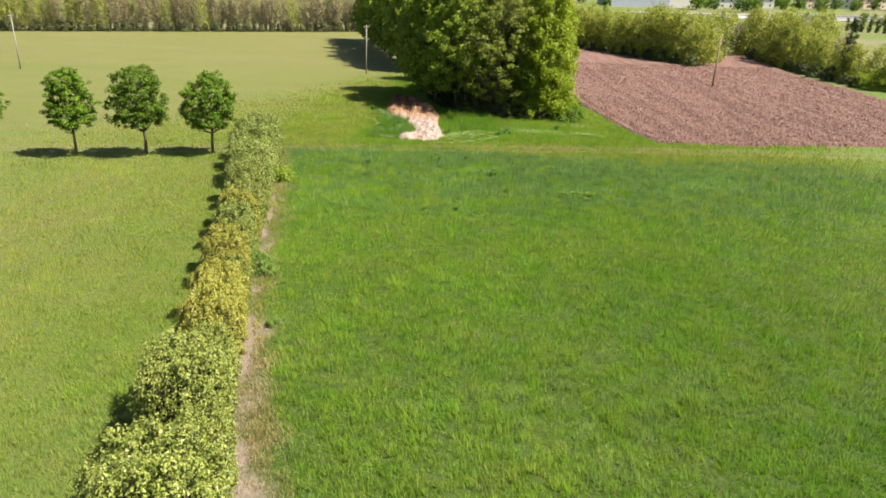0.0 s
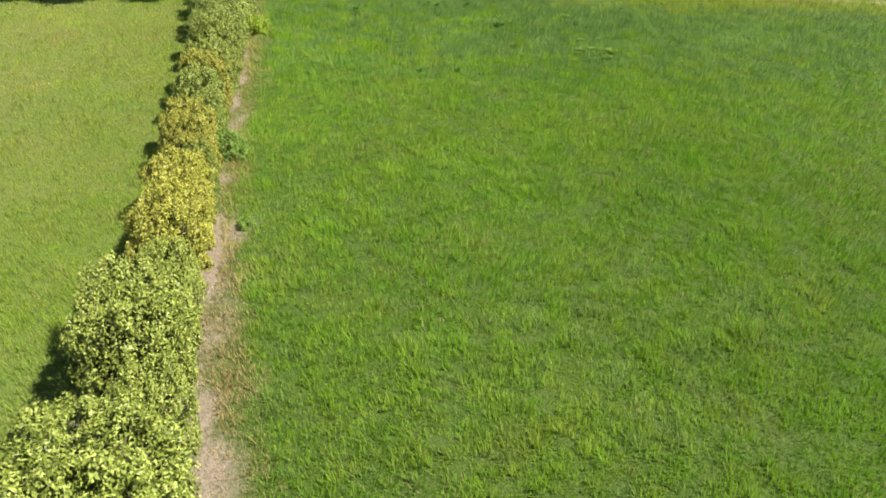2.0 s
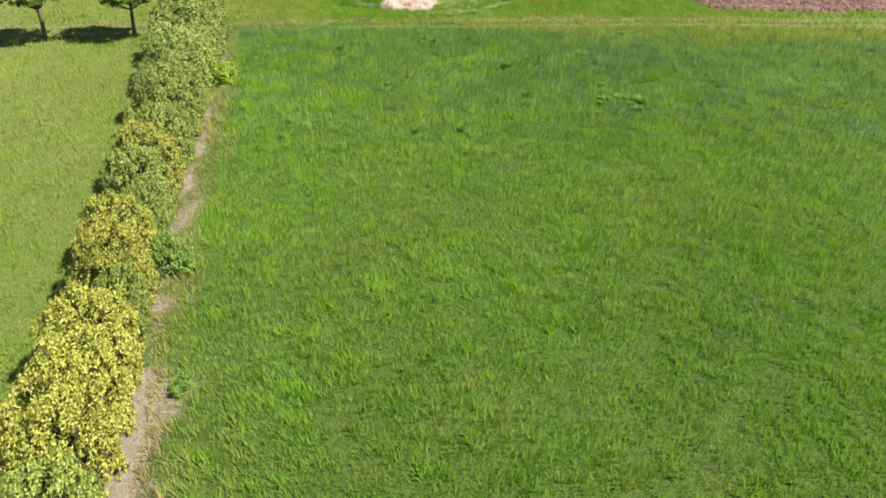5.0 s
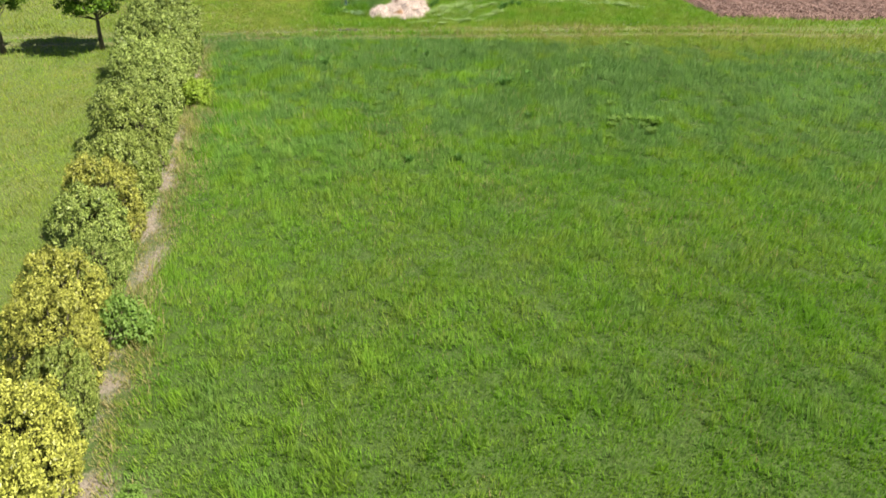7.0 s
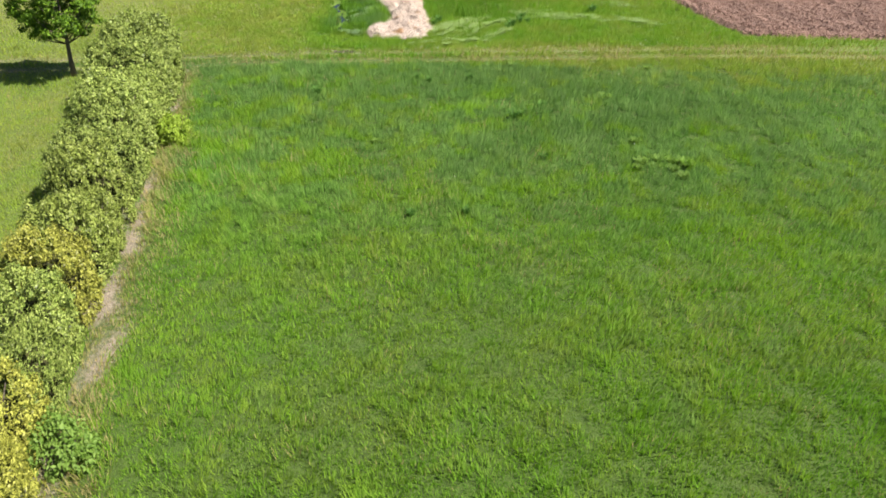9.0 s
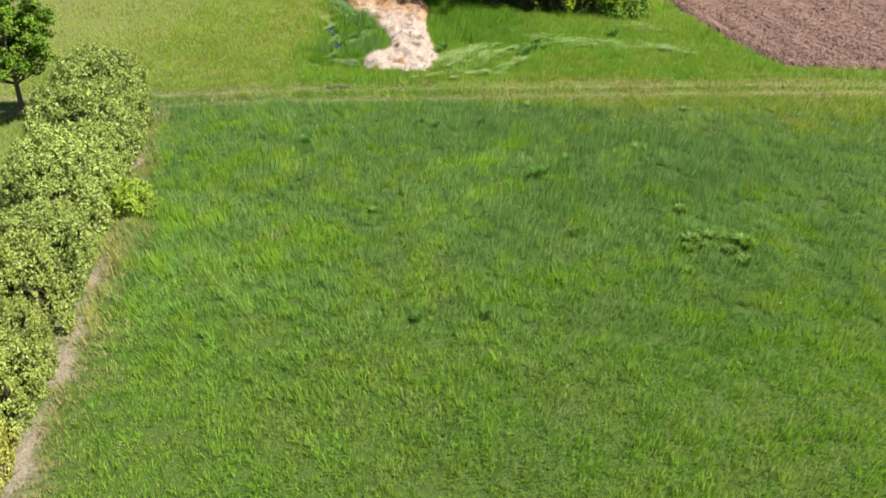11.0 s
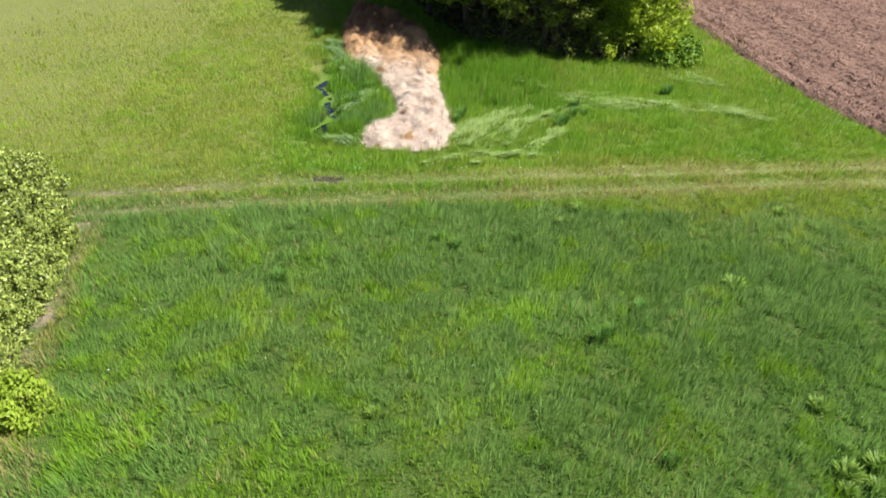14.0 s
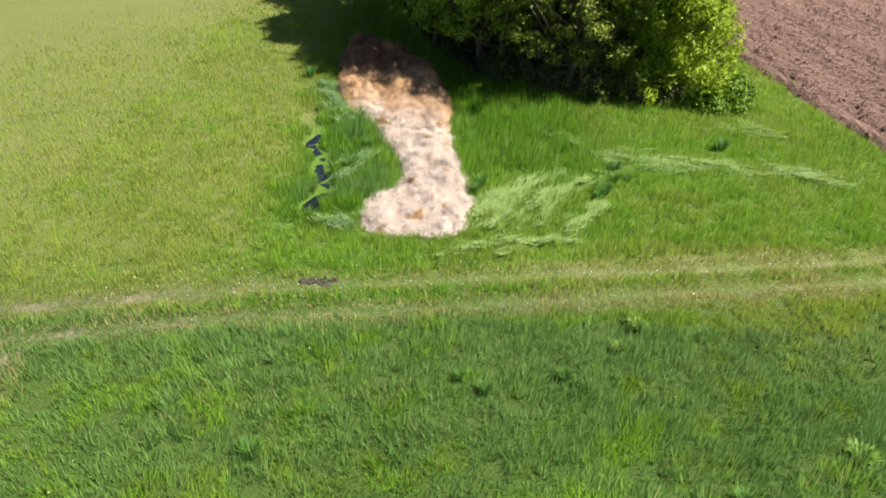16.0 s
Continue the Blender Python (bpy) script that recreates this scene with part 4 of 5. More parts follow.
for k in range(50):
    s = k / 49
    x, y = -136 + 104 * s, 190 + 56 * s
    tree("dark_low_shrub", s_a, x + rnd.uniform(-0.6, 0.6), y + rnd.uniform(-0.6, 0.6), rnd.uniform(0, 6), rnd.uniform(0.5, 1.1),
         "dark olive scrub at the foot of the far tree row", "shrub", "undergrowth of the far row")


# ---- hedge ----
def shrub_meshes(seed, count, long=0.118, per=15, ball=0.075, size=(1.8, 1.1, 2.6), lobes=46, lobe=0.45, quads=True):
    """A shrub one metre to each side and one metre high, of leaf rosettes on rounded lobes; it is scaled to size."""
    rng = np.random.default_rng(seed)
    size = np.array(size)
    d = rng.normal(0, 1, (lobes * 12, 3))
    d[:, 2] = np.abs(d[:, 2]) * 1.1 - 0.25
    d /= np.linalg.norm(d, axis=1)[:, None]
    k = 1 / (np.abs(d[:, 0]) ** 3.2 + np.abs(d[:, 1]) ** 3.2 + np.abs(d[:, 2]) ** 3.2) ** (1 / 3.2)
    c = d * k[:, None] * rng.uniform(0.86, 1.02, (len(d), 1))
    c[:, 2] = np.clip(0.06 + (c[:, 2] + 0.12) * 0.86, 0.04, 2)
    c = c * size
    chosen = [0]
    for _ in range(lobes - 1):
        gap = np.min(np.linalg.norm(c[:, None] - c[None, chosen], axis=2), axis=1)
        chosen.append(int(np.argmax(gap * rng.uniform(0.6, 1.0, len(c)))))
    c, d = c[chosen], d[chosen]
    r = lobe * rng.uniform(0.75, 1.25, lobes)
    c = c - d * (0.8 * r)[:, None]
    m = count // per
    i = rng.choice(lobes, m, p=r ** 2 / np.sum(r ** 2))
    e = 0.85 * d[i] + rng.normal(0, 0.62, (m, 3))
    e /= np.linalg.norm(e, axis=1)[:, None]
    p = c[i] + e * (r[i] * np.where(rng.random(m) < 0.85, rng.uniform(0.86, 1.1, m), rng.uniform(0.4, 0.8, m)))[:, None]
    p[:, 2] = np.maximum(p[:, 2], 0.06)
    p, e = np.repeat(p, per, 0), np.repeat(e, per, 0)
    off = rng.normal(0, ball * long / 0.118, p.shape)
    v, f = leaves(p + off, 0.5 * e + 7 * off * 0.118 / long, rng, long, long * 0.52, quads)
    v = v / size
    runs = []
    for s in range(7):
        a = 6.28 * s / 7
        top = np.array((0.6 * math.cos(a), 0.6 * math.sin(a), 0.7))
        runs.append(([(0.12 * math.cos(a), 0.12 * math.sin(a), -0.02), 0.5 * top + np.array((0, 0, 0.05)), top], [0.03, 0.02, 0.008], 5))
    sv, sf = tubes(runs)
    return mesh("stem", sv, sf, BARK, True), v, f


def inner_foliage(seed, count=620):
    """The shrub's inside: big dark leaves added so that its gaps look shaded."""
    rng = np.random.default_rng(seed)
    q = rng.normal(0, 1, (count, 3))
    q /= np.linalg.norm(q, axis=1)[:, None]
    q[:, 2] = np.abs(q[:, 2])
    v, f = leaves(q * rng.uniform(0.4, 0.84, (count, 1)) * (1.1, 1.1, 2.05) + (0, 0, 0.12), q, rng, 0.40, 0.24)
    return mesh("inner_foliage", v / (1.25, 1.25, 2.5), f, SHADE_LEAF)


hedge_kinds = []
for seed in (61, 62, 63, 64, 65):
    stems, v, f = shrub_meshes(seed, 17000, 0.108, quads=False)
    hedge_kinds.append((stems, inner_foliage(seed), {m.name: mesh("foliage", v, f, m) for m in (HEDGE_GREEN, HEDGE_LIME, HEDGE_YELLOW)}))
TOP_Y = (-6, 16, 20, 24, 27, 31, 34, 38, 43, 47, 51, 55, 58)
TOP = (2.7, 2.65, 2.75, 2.45, 2.35, 2.25, 2.3, 2.5, 2.7, 2.65, 2.9, 3.35, 3.15)
y, k = 1.0, 0
while y < 57.6:
    l, r = float(hedge_left(y)), float(hedge_right(y))
    h = float(np.interp(y, TOP_Y, TOP)) * (1.06, 1.02, 0.82, 1.06, 1.0, 0.84, 1.04)[k % 7]
    if 23.4 < y < 33.6:
        mat, words = (HEDGE_YELLOW, "golden yellow") if k % 4 else (HEDGE_LIME, "yellowish green")
    elif 36.4 < y < 40.4 or 20 < y < 21.5:
        mat, words = (HEDGE_YELLOW, "yellowing") if y > 30 and k % 2 else (HEDGE_LIME, "lime green")
    elif y < 24.7 or 38 < y < 44:
        mat, words = HEDGE_LIME, "light green"
    else:
        mat, words = HEDGE_GREEN, "glossy green"
    stems, inside, kinds = hedge_kinds[k % 5]
    half = (r - l) / 2 * (0.98, 1.08, 0.64, 1.02, 1.08, 0.66, 1.0)[k % 7]
    root = empty("hedge_shrub", Matrix.LocRotScale((r - 0.02 - half, y, -0.05), Euler((0, 0, 0.22 + (3.14159 if k % 3 == 1 else 0))), (half, (1.10, 1.18, 1.08)[k % 3], h)))
    child("stem", stems, root)
    child("inner_foliage", inside, root, "added dark leaves that paint shade inside the shrub")
    child("foliage", kinds[mat.name], root)
    tagged(root, words + " broad-leaved evergreen shrub in the clipped hedge", "shrub", "shrubs of the hedge")
    y += (1.75, 1.55, 1.9)[k % 3] * (0.68 if y > 47 else 1.0)
    k += 1

# small bushes at the foot of the hedge and of the grove
stems, v, f = shrub_meshes(71, 2600, 0.20, size=(1.2, 1.2, 1.3), lobes=16)
bush_fol = mesh("foliage", v, f, WEED)
ivy_fol = mesh("foliage", v, f, LIME_TREE)
lime_fol = mesh("foliage", v, f, LIME_BUSH)
# the grove's scrub takes a darker leaf in place of canopy shade
shaded_scrub_fol = mesh("foliage", v, f, SCRUB)
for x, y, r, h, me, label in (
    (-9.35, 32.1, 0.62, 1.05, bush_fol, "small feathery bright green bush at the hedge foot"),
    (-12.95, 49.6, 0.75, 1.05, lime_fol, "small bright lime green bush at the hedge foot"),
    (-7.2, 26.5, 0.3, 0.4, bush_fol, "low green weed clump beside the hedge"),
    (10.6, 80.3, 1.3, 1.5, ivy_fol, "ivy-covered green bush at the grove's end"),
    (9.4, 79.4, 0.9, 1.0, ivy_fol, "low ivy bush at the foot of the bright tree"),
    (1.8, 82.2, 1.6, 1.5, shaded_scrub_fol, "scrub darkened in leaf colour as shade at the foot of the grove"),
    (4.8, 81.8, 1.5, 1.3, shaded_scrub_fol, "scrub darkened in leaf colour as shade at the foot of the grove"),
    (7.3, 81.0, 1.2, 1.2, shaded_scrub_fol, "grey twiggy scrub, leaf colour darkened as shade, at the foot of the grove"),
    (-1.0, 83.8, 1.4, 1.4, shaded_scrub_fol, "scrub darkened in leaf colour as shade at the foot of the grove"),
):
    root = empty("bush", Matrix.LocRotScale((x, y, -0.03), Euler((0, 0, x)), (r, r, h)))
    child("stem", stems, root)
    child("foliage", me, root)
    tagged(root, label, "bush")


# ---- straw heap ----
rng = np.random.default_rng(8)
sy = np.arange(65.9, 88.31, 0.10)
su = np.linspace(0, 1, 56)
U, V = np.meshgrid(su, sy)
Uf, Vf = U.ravel(), V.ravel()
wl = np.interp(Vf, STRAW_Y, STRAW_L) + 0.9 * (fbm(Vf, Vf * 0, 0.9, 81) - 0.5)
wr = np.interp(Vf, STRAW_Y, STRAW_R) + 0.9 * (fbm(Vf, Vf * 0 + 9, 0.9, 82) - 0.5)
Xf = wl + (wr - wl) * Uf
rim = np.clip(np.minimum(Uf, 1 - Uf) * (wr - wl) / 0.7, 0, 1) ** 0.55
high = np.interp(Vf, STRAW_Y, STRAW_H)
lumps = fbm(Xf, Vf, 1.5, 83)
pits = step(0.60, 0.72, vnoise(Xf, Vf, 0.55, 84)) * 0.07
Zf = land(Xf, Vf) - 0.05 + rim * np.maximum(0.12, high * (0.45 + 1.1 * lumps) + 0.20 * (np.abs(2 * vnoise(Xf, Vf, 0.6, 88) - 1) - 0.4) + 0.26 * (vnoise(Xf, Vf, 0.30, 85) - 0.5) + 0.30 * (vnoise(Xf, Vf, 1.0, 89) - 0.5) - 0.9 * pits)
wcount = len(su)
quad = (np.arange(len(sy) - 1)[:, None] * wcount + np.arange(wcount - 1)[None, :]).ravel()
heap_mesh = mesh("mound", np.stack([Xf, Vf, Zf], 1), np.stack([quad, quad + 1, quad + wcount + 1, quad + wcount], 1), STRAW)
edge = Vf + 5.5 * (fbm(Xf, Vf, 0.8, 86) - 0.5) + 0.25 * (Xf + 6)
rot = step(74.5, 79.6, edge) + step(79.8, 83.2, edge)
# Small dark spots painted for pits in the straw, besides the rotted end.
rot = np.maximum(rot, 1.5 * step(0.80, 0.90, vnoise(Xf, Vf, 0.45, 84)))
attribute(heap_mesh, "rot", rot)
heap = empty("straw_heap", Matrix.Translation((0, 0, 0)))
child("mound", heap_mesh, heap)
n = 60000
pick = rng.integers(0, len(Xf), n)
sx, syy, sz = Xf[pick] + rng.normal(0, 0.06, n), Vf[pick] + rng.normal(0, 0.06, n), Zf[pick] + 0.02
a, e = rng.uniform(0, 6.28, n), rng.normal(0.15, 0.3, n)
ln = rng.uniform(0.12, 0.40, n)
dv = np.stack([np.cos(a) * np.cos(e), np.sin(a) * np.cos(e), np.sin(e)], 1) * ln[:, None]
side = np.stack([-np.sin(a), np.cos(a), 0 * a], 1) * 0.007
c0 = np.stack([sx, syy, sz], 1)
strands = mesh("loose_straw", np.stack([c0 - side, c0 + side, c0 + dv], 1).reshape(-1, 3), np.arange(3 * n).reshape(-1, 3), STRANDS)
attribute(strands, "rot", np.repeat(rot[pick], 3))
tagged(child("loose_straw", strands, heap), kind="stuff")
tagged(heap, "long heap of pale pinkish straw, rotted orange brown at its end", "straw heap")

# ditch water
mat, nt, sh, out = nodes("ditch_water")
sh.inputs["Base Color"].default_value = (0.006, 0.008, 0.014, 1)
sh.inputs["Roughness"].default_value, sh.inputs["Specular IOR Level"].default_value = 0.08, 0.3
bump(nt, sh, noise_out(nt, 4, 3), 0.15, 0.02)
for y0, y1, half in ((67.9, 69.5, 0.42), (69.9, 72.1, 0.32), (72.5, 75.4, 0.26)):
    wy = np.linspace(y0, y1, 9)
    wx = np.interp(wy, DITCH_Y, DITCH_X) + 0.25 * np.sin(wy * 2.1)
    ww = half * np.sin(np.pi * np.linspace(0.06, 0.94, 9)) ** 0.6
    level = 0 * wy + float(np.mean(land(wx, wy))) + 0.13
    v = np.concatenate([np.stack([wx - ww, wy, level], 1), np.stack([wx + ww * 0.8, wy, level], 1)])
    pool = new("water", mesh("water", v, [(i, i + 9, i + 10, i + 1) for i in range(8)], mat))
    tagged(pool, "dark still water pool in the narrow ditch", "water", kind="structure")


# ---- flattened grass beside the heap and by the grove ----
def lodged(name, n, bands, label, seed, mat, high=0.30):
    """Swaths of bent grass, combed one way. bands: start x, y, end x, y, half width, share."""
    rng = np.random.default_rng(seed)
    B = np.array(bands)
    B = B[rng.choice(len(B), n, p=B[:, 5] / B[:, 5].sum())]
    t, off = rng.random(n), rng.normal(0, 0.55, n)
    dx, dy = B[:, 2] - B[:, 0], B[:, 3] - B[:, 1]
    ll = np.hypot(dx, dy)
    bow = 0.10 * ll * np.sin(np.pi * t)
    x = B[:, 0] + dx * t - dy / ll * (off * B[:, 4] + bow)
    y = B[:, 1] + dy * t + dx / ll * (off * B[:, 4] + bow)
    lock, own, _, _ = tufts(x * dx / ll + y * dy / ll, 3.2 * (y * dx / ll - x * dy / ll), 0.9, seed)
    keep = (straw_depth(x, y) < 0) & (field_depth(x, y) < 0) & (rng.random(n) < 0.1 + 1.1 * own) & (rng.random(n) > 0.75 * np.abs(2 * t - 1) ** 2)
    x, y, dx, dy, own, lock = (v[keep] for v in (x, y, dx, dy, own, lock))
    n = len(x)
    a = np.arctan2(dy, dx) + 0.5 * (own - 0.5) + rng.normal(0, 0.22, n)
    ln = rng.uniform(0.3, 0.8, n)
    z = land(x, y) + high * (0.35 + 0.65 * own) * (1.1 - 0.6 * lock) + rng.normal(0, 0.03, n)
    d = np.stack([np.cos(a) * ln, np.sin(a) * ln, rng.normal(-0.03, 0.06, n)], 1)
    s = np.stack([-np.sin(a), np.cos(a), rng.normal(0, 0.35, n)], 1) * 0.011
    c = np.stack([x, y, z], 1)
    me = mesh(name, np.stack([c - s, c + s, c + d], 1).reshape(-1, 3), np.arange(3 * n).reshape(-1, 3), mat)
    return tagged(new(name, me), label, "grass", kind="stuff")


PALE_GRASS = leafy("flattened_grass", (0.09, 0.19, 0.02), (0.18, 0.29, 0.065), (0.33, 0.42, 0.18), 0.5, 0.3)
PALE_BLUE = leafy("bluish_flattened_grass", (0.08, 0.18, 0.04), (0.15, 0.27, 0.09), (0.27, 0.38, 0.19), 0.5, 0.3)
lodged("flattened_grass", 15000, [(-2.6, 66.2, -0.2, 70.2, 0.42, 2), (-1.9, 66.2, 1.2, 71.2, 0.40, 2.6), (-1.1, 66.3, 1.9, 70.6, 0.26, 1.8), (-0.3, 66.6, 2.7, 70.9, 0.26, 1.6), (0.8, 66.1, 2.5, 68.4, 0.3, 1.6), (-4.0, 64.4, -0.8, 65.5, 0.3, 0.6), (-2.0, 64.6, 1.1, 65.7, 0.25, 0.6)], "pale flattened grass swept down beside the straw heap", 91, PALE_GRASS)
lodged("flattened_grass", 13000, [(2.6, 73.2, 6.4, 72.2, 0.7, 2.4), (5.0, 72.6, 9.0, 71.8, 0.7, 2.4), (2.4, 71.6, 6.0, 71.8, 0.4, 1), (9.2, 72.4, 12.8, 70.8, 0.6, 2), (9.0, 76.8, 12.0, 76.0, 0.7, 1.2), (0.3, 76.4, 1.8, 74.6, 0.35, 1), (1.6, 74.8, 3.2, 72.6, 0.3, 1)], "pale flattened grass streaks in front of the grove", 92, PALE_GRASS, 0.22)
lodged("flattened_grass", 6000, [(-10.6, 81.6, -8.6, 77.8, 0.8, 3), (-9.8, 78.6, -8.6, 76.0, 0.5, 1), (-8.0, 70.0, -6.6, 72.4, 0.4, 1.2), (-8.2, 67.2, -7.2, 66.2, 0.5, 0.4)], "whitish flattened grass beside the ditch", 93, PALE_BLUE, 0.45)


# ---- weeds and tussocks in the meadow ----
def tussock_meshes(seed, count, high, wide, lean):
    rng = np.random.default_rng(seed)
    a = rng.uniform(0, 6.28, count)
    r = 0.16 * np.sqrt(rng.random(count))
    l = lean * rng.uniform(0.3, 1.2, count)
    h = high * rng.uniform(0.6, 1.1, count)
    b = np.stack([r * np.cos(a), r * np.sin(a), 0 * a], 1)
    t = b + np.stack([l * np.cos(a), l * np.sin(a), h], 1)
    s = np.stack([-np.sin(a), np.cos(a), 0 * a], 1) * wide / 2
    m = 0.55 * b + 0.45 * t + np.stack([0 * a, 0 * a, 0.18 * h], 1)
    v = np.stack([b, m + s, t, m - s], 1)
    return v.reshape(-1, 3), np.arange(4 * count).reshape(-1, 4)


v, f = tussock_meshes(101, 190, 0.40, 0.045, 0.26)
dock = mesh("rosette", v, f, WEED)
TUSSOCK = leafy("tussock_blade", (0.035, 0.10, 0.012), (0.06, 0.16, 0.022), (0.11, 0.23, 0.04), 0.6, 0.4)
v, f = tussock_meshes(102, 130, 0.62, 0.035, 0.34)
tuss = mesh("blades", v, f, TUSSOCK)
for x, y, s in ((6.8, 48.6, 1.0), (7.3, 48.2, 0.8), (8.6, 48.5, 1.1), (8.1, 48.9, 0.7), (7.0, 50.8, 0.8), (6.2, 46.7, 0.6), (8.2, 47.3, 0.9), (6.0, 49.2, 0.7), (7.6, 48.9, 0.9), (7.1, 49.3, 0.7), (8.0, 48.0, 0.8), (6.6, 48.1, 0.7), (2.2, 60.9, 1.0), (6.5, 56.1, 1.1), (1.5, 59.9, 0.8), (9.8, 61.2, 0.8), (-4.3, 50.0, 0.6)):
    root = new("weed_plant", dock)
    root.matrix_basis = Matrix.LocRotScale((x, y, float(land(np.array([x]), np.array([y]))[0])), Euler((0, 0, x * 3)), (s, s, s * 0.8))
    tagged(root, "broad-leaved light green weed rosette in the meadow", "weed", "weeds in the meadow")
for x, y, s in ((1.8, 53.2, 0.8), (2.2, 53.5, 0.6), (8.7, 74.3, 0.9), (2.7, 69.6, 0.9), (3.3, 70.8, 0.7), (-11.3, 82.8, 1.0), (-2.2, 70.0, 0.9), (-7.0, 73.4, 0.9), (-7.6, 71.2, 0.9), (-0.44, 43.9, 0.55), (-2.4, 43.6, 0.5), (2.8, 48.7, 0.6), (3.25, 54.7, 0.7), (-7.8, 55.6, 0.8), (-0.2, 58.6, 0.6), (-2.3, 58.0, 0.6), (-3.0, 58.5, 0.5), (3.5, 71.8, 0.8), (3.8, 70.8, 0.6), (2.4, 69.2, 0.7), (-2.4, 69.4, 0.7)):
    root = new("grass_tussock", tuss)
    root.matrix_basis = Matrix.LocRotScale((x, y, float(land(np.array([x]), np.array([y]))[0])), Euler((0, 0, x * 5)), (s, s, s))
    tagged(root, "dark bluish green tussock standing in the meadow grass", "grass tussock", "tussocks in the meadow")


# small white flowers along the track
rng = np.random.default_rng(44)
n = 420
x = rng.uniform(-15, 12, n)
y = np.where(rng.random(n) < 0.85, rut_far(x) + rng.normal(0.5, 0.9, n), rng.uniform(44, 64, n))
keep = (x > hedge_right(y) + 1.5) & (straw_depth(x, y) < -0.3) & (field_depth(x, y) < 0)
x, y = x[keep], y[keep]
n = len(x)
z = land(x, y) + rng.uniform(0.10, 0.24, n)
a, r = rng.uniform(0, 6.28, n), rng.uniform(0.010, 0.022, n)
ring = np.stack([np.stack([x + r * np.cos(a + q), y + r * np.sin(a + q), z + 0.01 * (q > 2)], 1) for q in (0, 1.57, 3.14, 4.71)] + [np.stack([x, y, z + 0.018], 1)], 1)
k = np.arange(n)[:, None] * 5
PETAL = plain("white_petal", (0.62, 0.64, 0.52), (0.78, 0.79, 0.70), 8, 0.7)
flowers = mesh("white_flowers", ring.reshape(-1, 3), np.concatenate([k + (0, 1, 4), k + (1, 2, 4), k + (2, 3, 4), k + (3, 0, 4)]), PETAL)
tagged(new("white_flowers", flowers), "small white flower heads scattered in the grass", "flowers", kind="stuff")


# ---- muddy hole on the track ----
rng = np.random.default_rng(14)
MUD = plain("dark_mud", (0.04, 0.033, 0.02), (0.12, 0.10, 0.06), 5, 0.7, relief=0.8, dist=0.05)
mud = empty("mud_patch", Matrix.Translation((-7.5, 62.88, 0)))
bm = bmesh.new()
for ring in range(5):
    for k in range(18):
        a = 6.283 * k / 18
        rr = ring / 4 * (1 + 0.25 * math.sin(3 * a + 1) + 0.12 * math.sin(7 * a))
        x, y = 0.62 * rr * math.cos(a), 0.30 * rr * math.sin(a)
        z = float(land(np.array([x - 7.5]), np.array([y + 62.88]))[0]) + 0.035 + 0.03 * rng.normal() * (ring < 4) - 0.05 * (ring == 4)
        bm.verts.new((x, y, z))
bm.verts.ensure_lookup_table()
for ring in range(4):
    for k in range(18):
        q = [bm.verts[ring * 18 + k], bm.verts[ring * 18 + (k + 1) % 18], bm.verts[ring * 18 + 18 + (k + 1) % 18], bm.verts[ring * 18 + 18 + k]]
        bm.faces.new(q)
part("mud", bm, MUD, mud)
for k in range(22):
    bm = bmesh.new()
    bmesh.ops.create_icosphere(bm, subdivisions=1, radius=0.04 + 0.05 * rng.random())
    for v in bm.verts:
        v.co = Vector((v.co.x * 1.2, v.co.y, v.co.z * 0.7)) * (0.8 + 0.4 * rng.random())
        v.co += Vector((0, 0, 0))
    dx, dy = rng.uniform(-0.55, 0.55), rng.uniform(-0.25, 0.25)
    ob = part("clod", bm, MUD, mud)
    ob.location = (dx, dy, float(land(np.array([dx - 7.5]), np.array([dy + 62.88]))[0]) + 0.05)
tagged(mud, "dark churned mud patch beside the rutted track", "mud")


# ---- poles and cable ----
def pole(x, y, height, r, mat, label, arm, lean=(0, 0)):
    root = empty("utility_pole", Matrix.Translation((x, y, float(land(np.array([x]), np.array([y]))[0]) - 0.1)))
    v, f = tubes([([(0, 0, 0), (lean[0] * 0.5, lean[1] * 0.5, height * 0.5), (lean[0], lean[1], height)], [r, r * 0.85, r * 0.68], 12)])
    child("shaft", mesh("shaft", v, f, mat, True), root)
    bm = bmesh.new()
    box(bm, lean[0] - arm, lean[0] + arm, lean[1] - 0.05, lean[1] + 0.05, height - 0.45, height - 0.35)
    bar = part("crossarm", bm, IRON, root)
    for s in (-1, 1):
        v, f = tubes([([(lean[0] + s * arm * 0.85, lean[1], height - 0.35), (lean[0] + s * arm * 0.85, lean[1], height - 0.28), (lean[0] + s * arm * 0.85, lean[1], height - 0.16)], [0.03, 0.06, 0.045], 8)])
        child("insulator", mesh("insulator", v, f, GLASS_CAP, True), bar, "pale porcelain insulator")
    return tagged(root, label, "utility pole", "line of poles")


pole(-70.7, 112.0, 8.2, 0.10, CONCRETE, "pale grey concrete pole standing in the far meadow", 0.45, (-0.2, 0))
pole(-18.0, 120.4, 7.7, 0.095, CONCRETE, "pale grey concrete pole at the meadow edge by the grove", 0.4, (0.15, 0))
pole(36.9, 117.8, 7.4, 0.14, POLE_WOOD, "brown wooden pole in the ploughed field", 0.6, (0.25, 0))
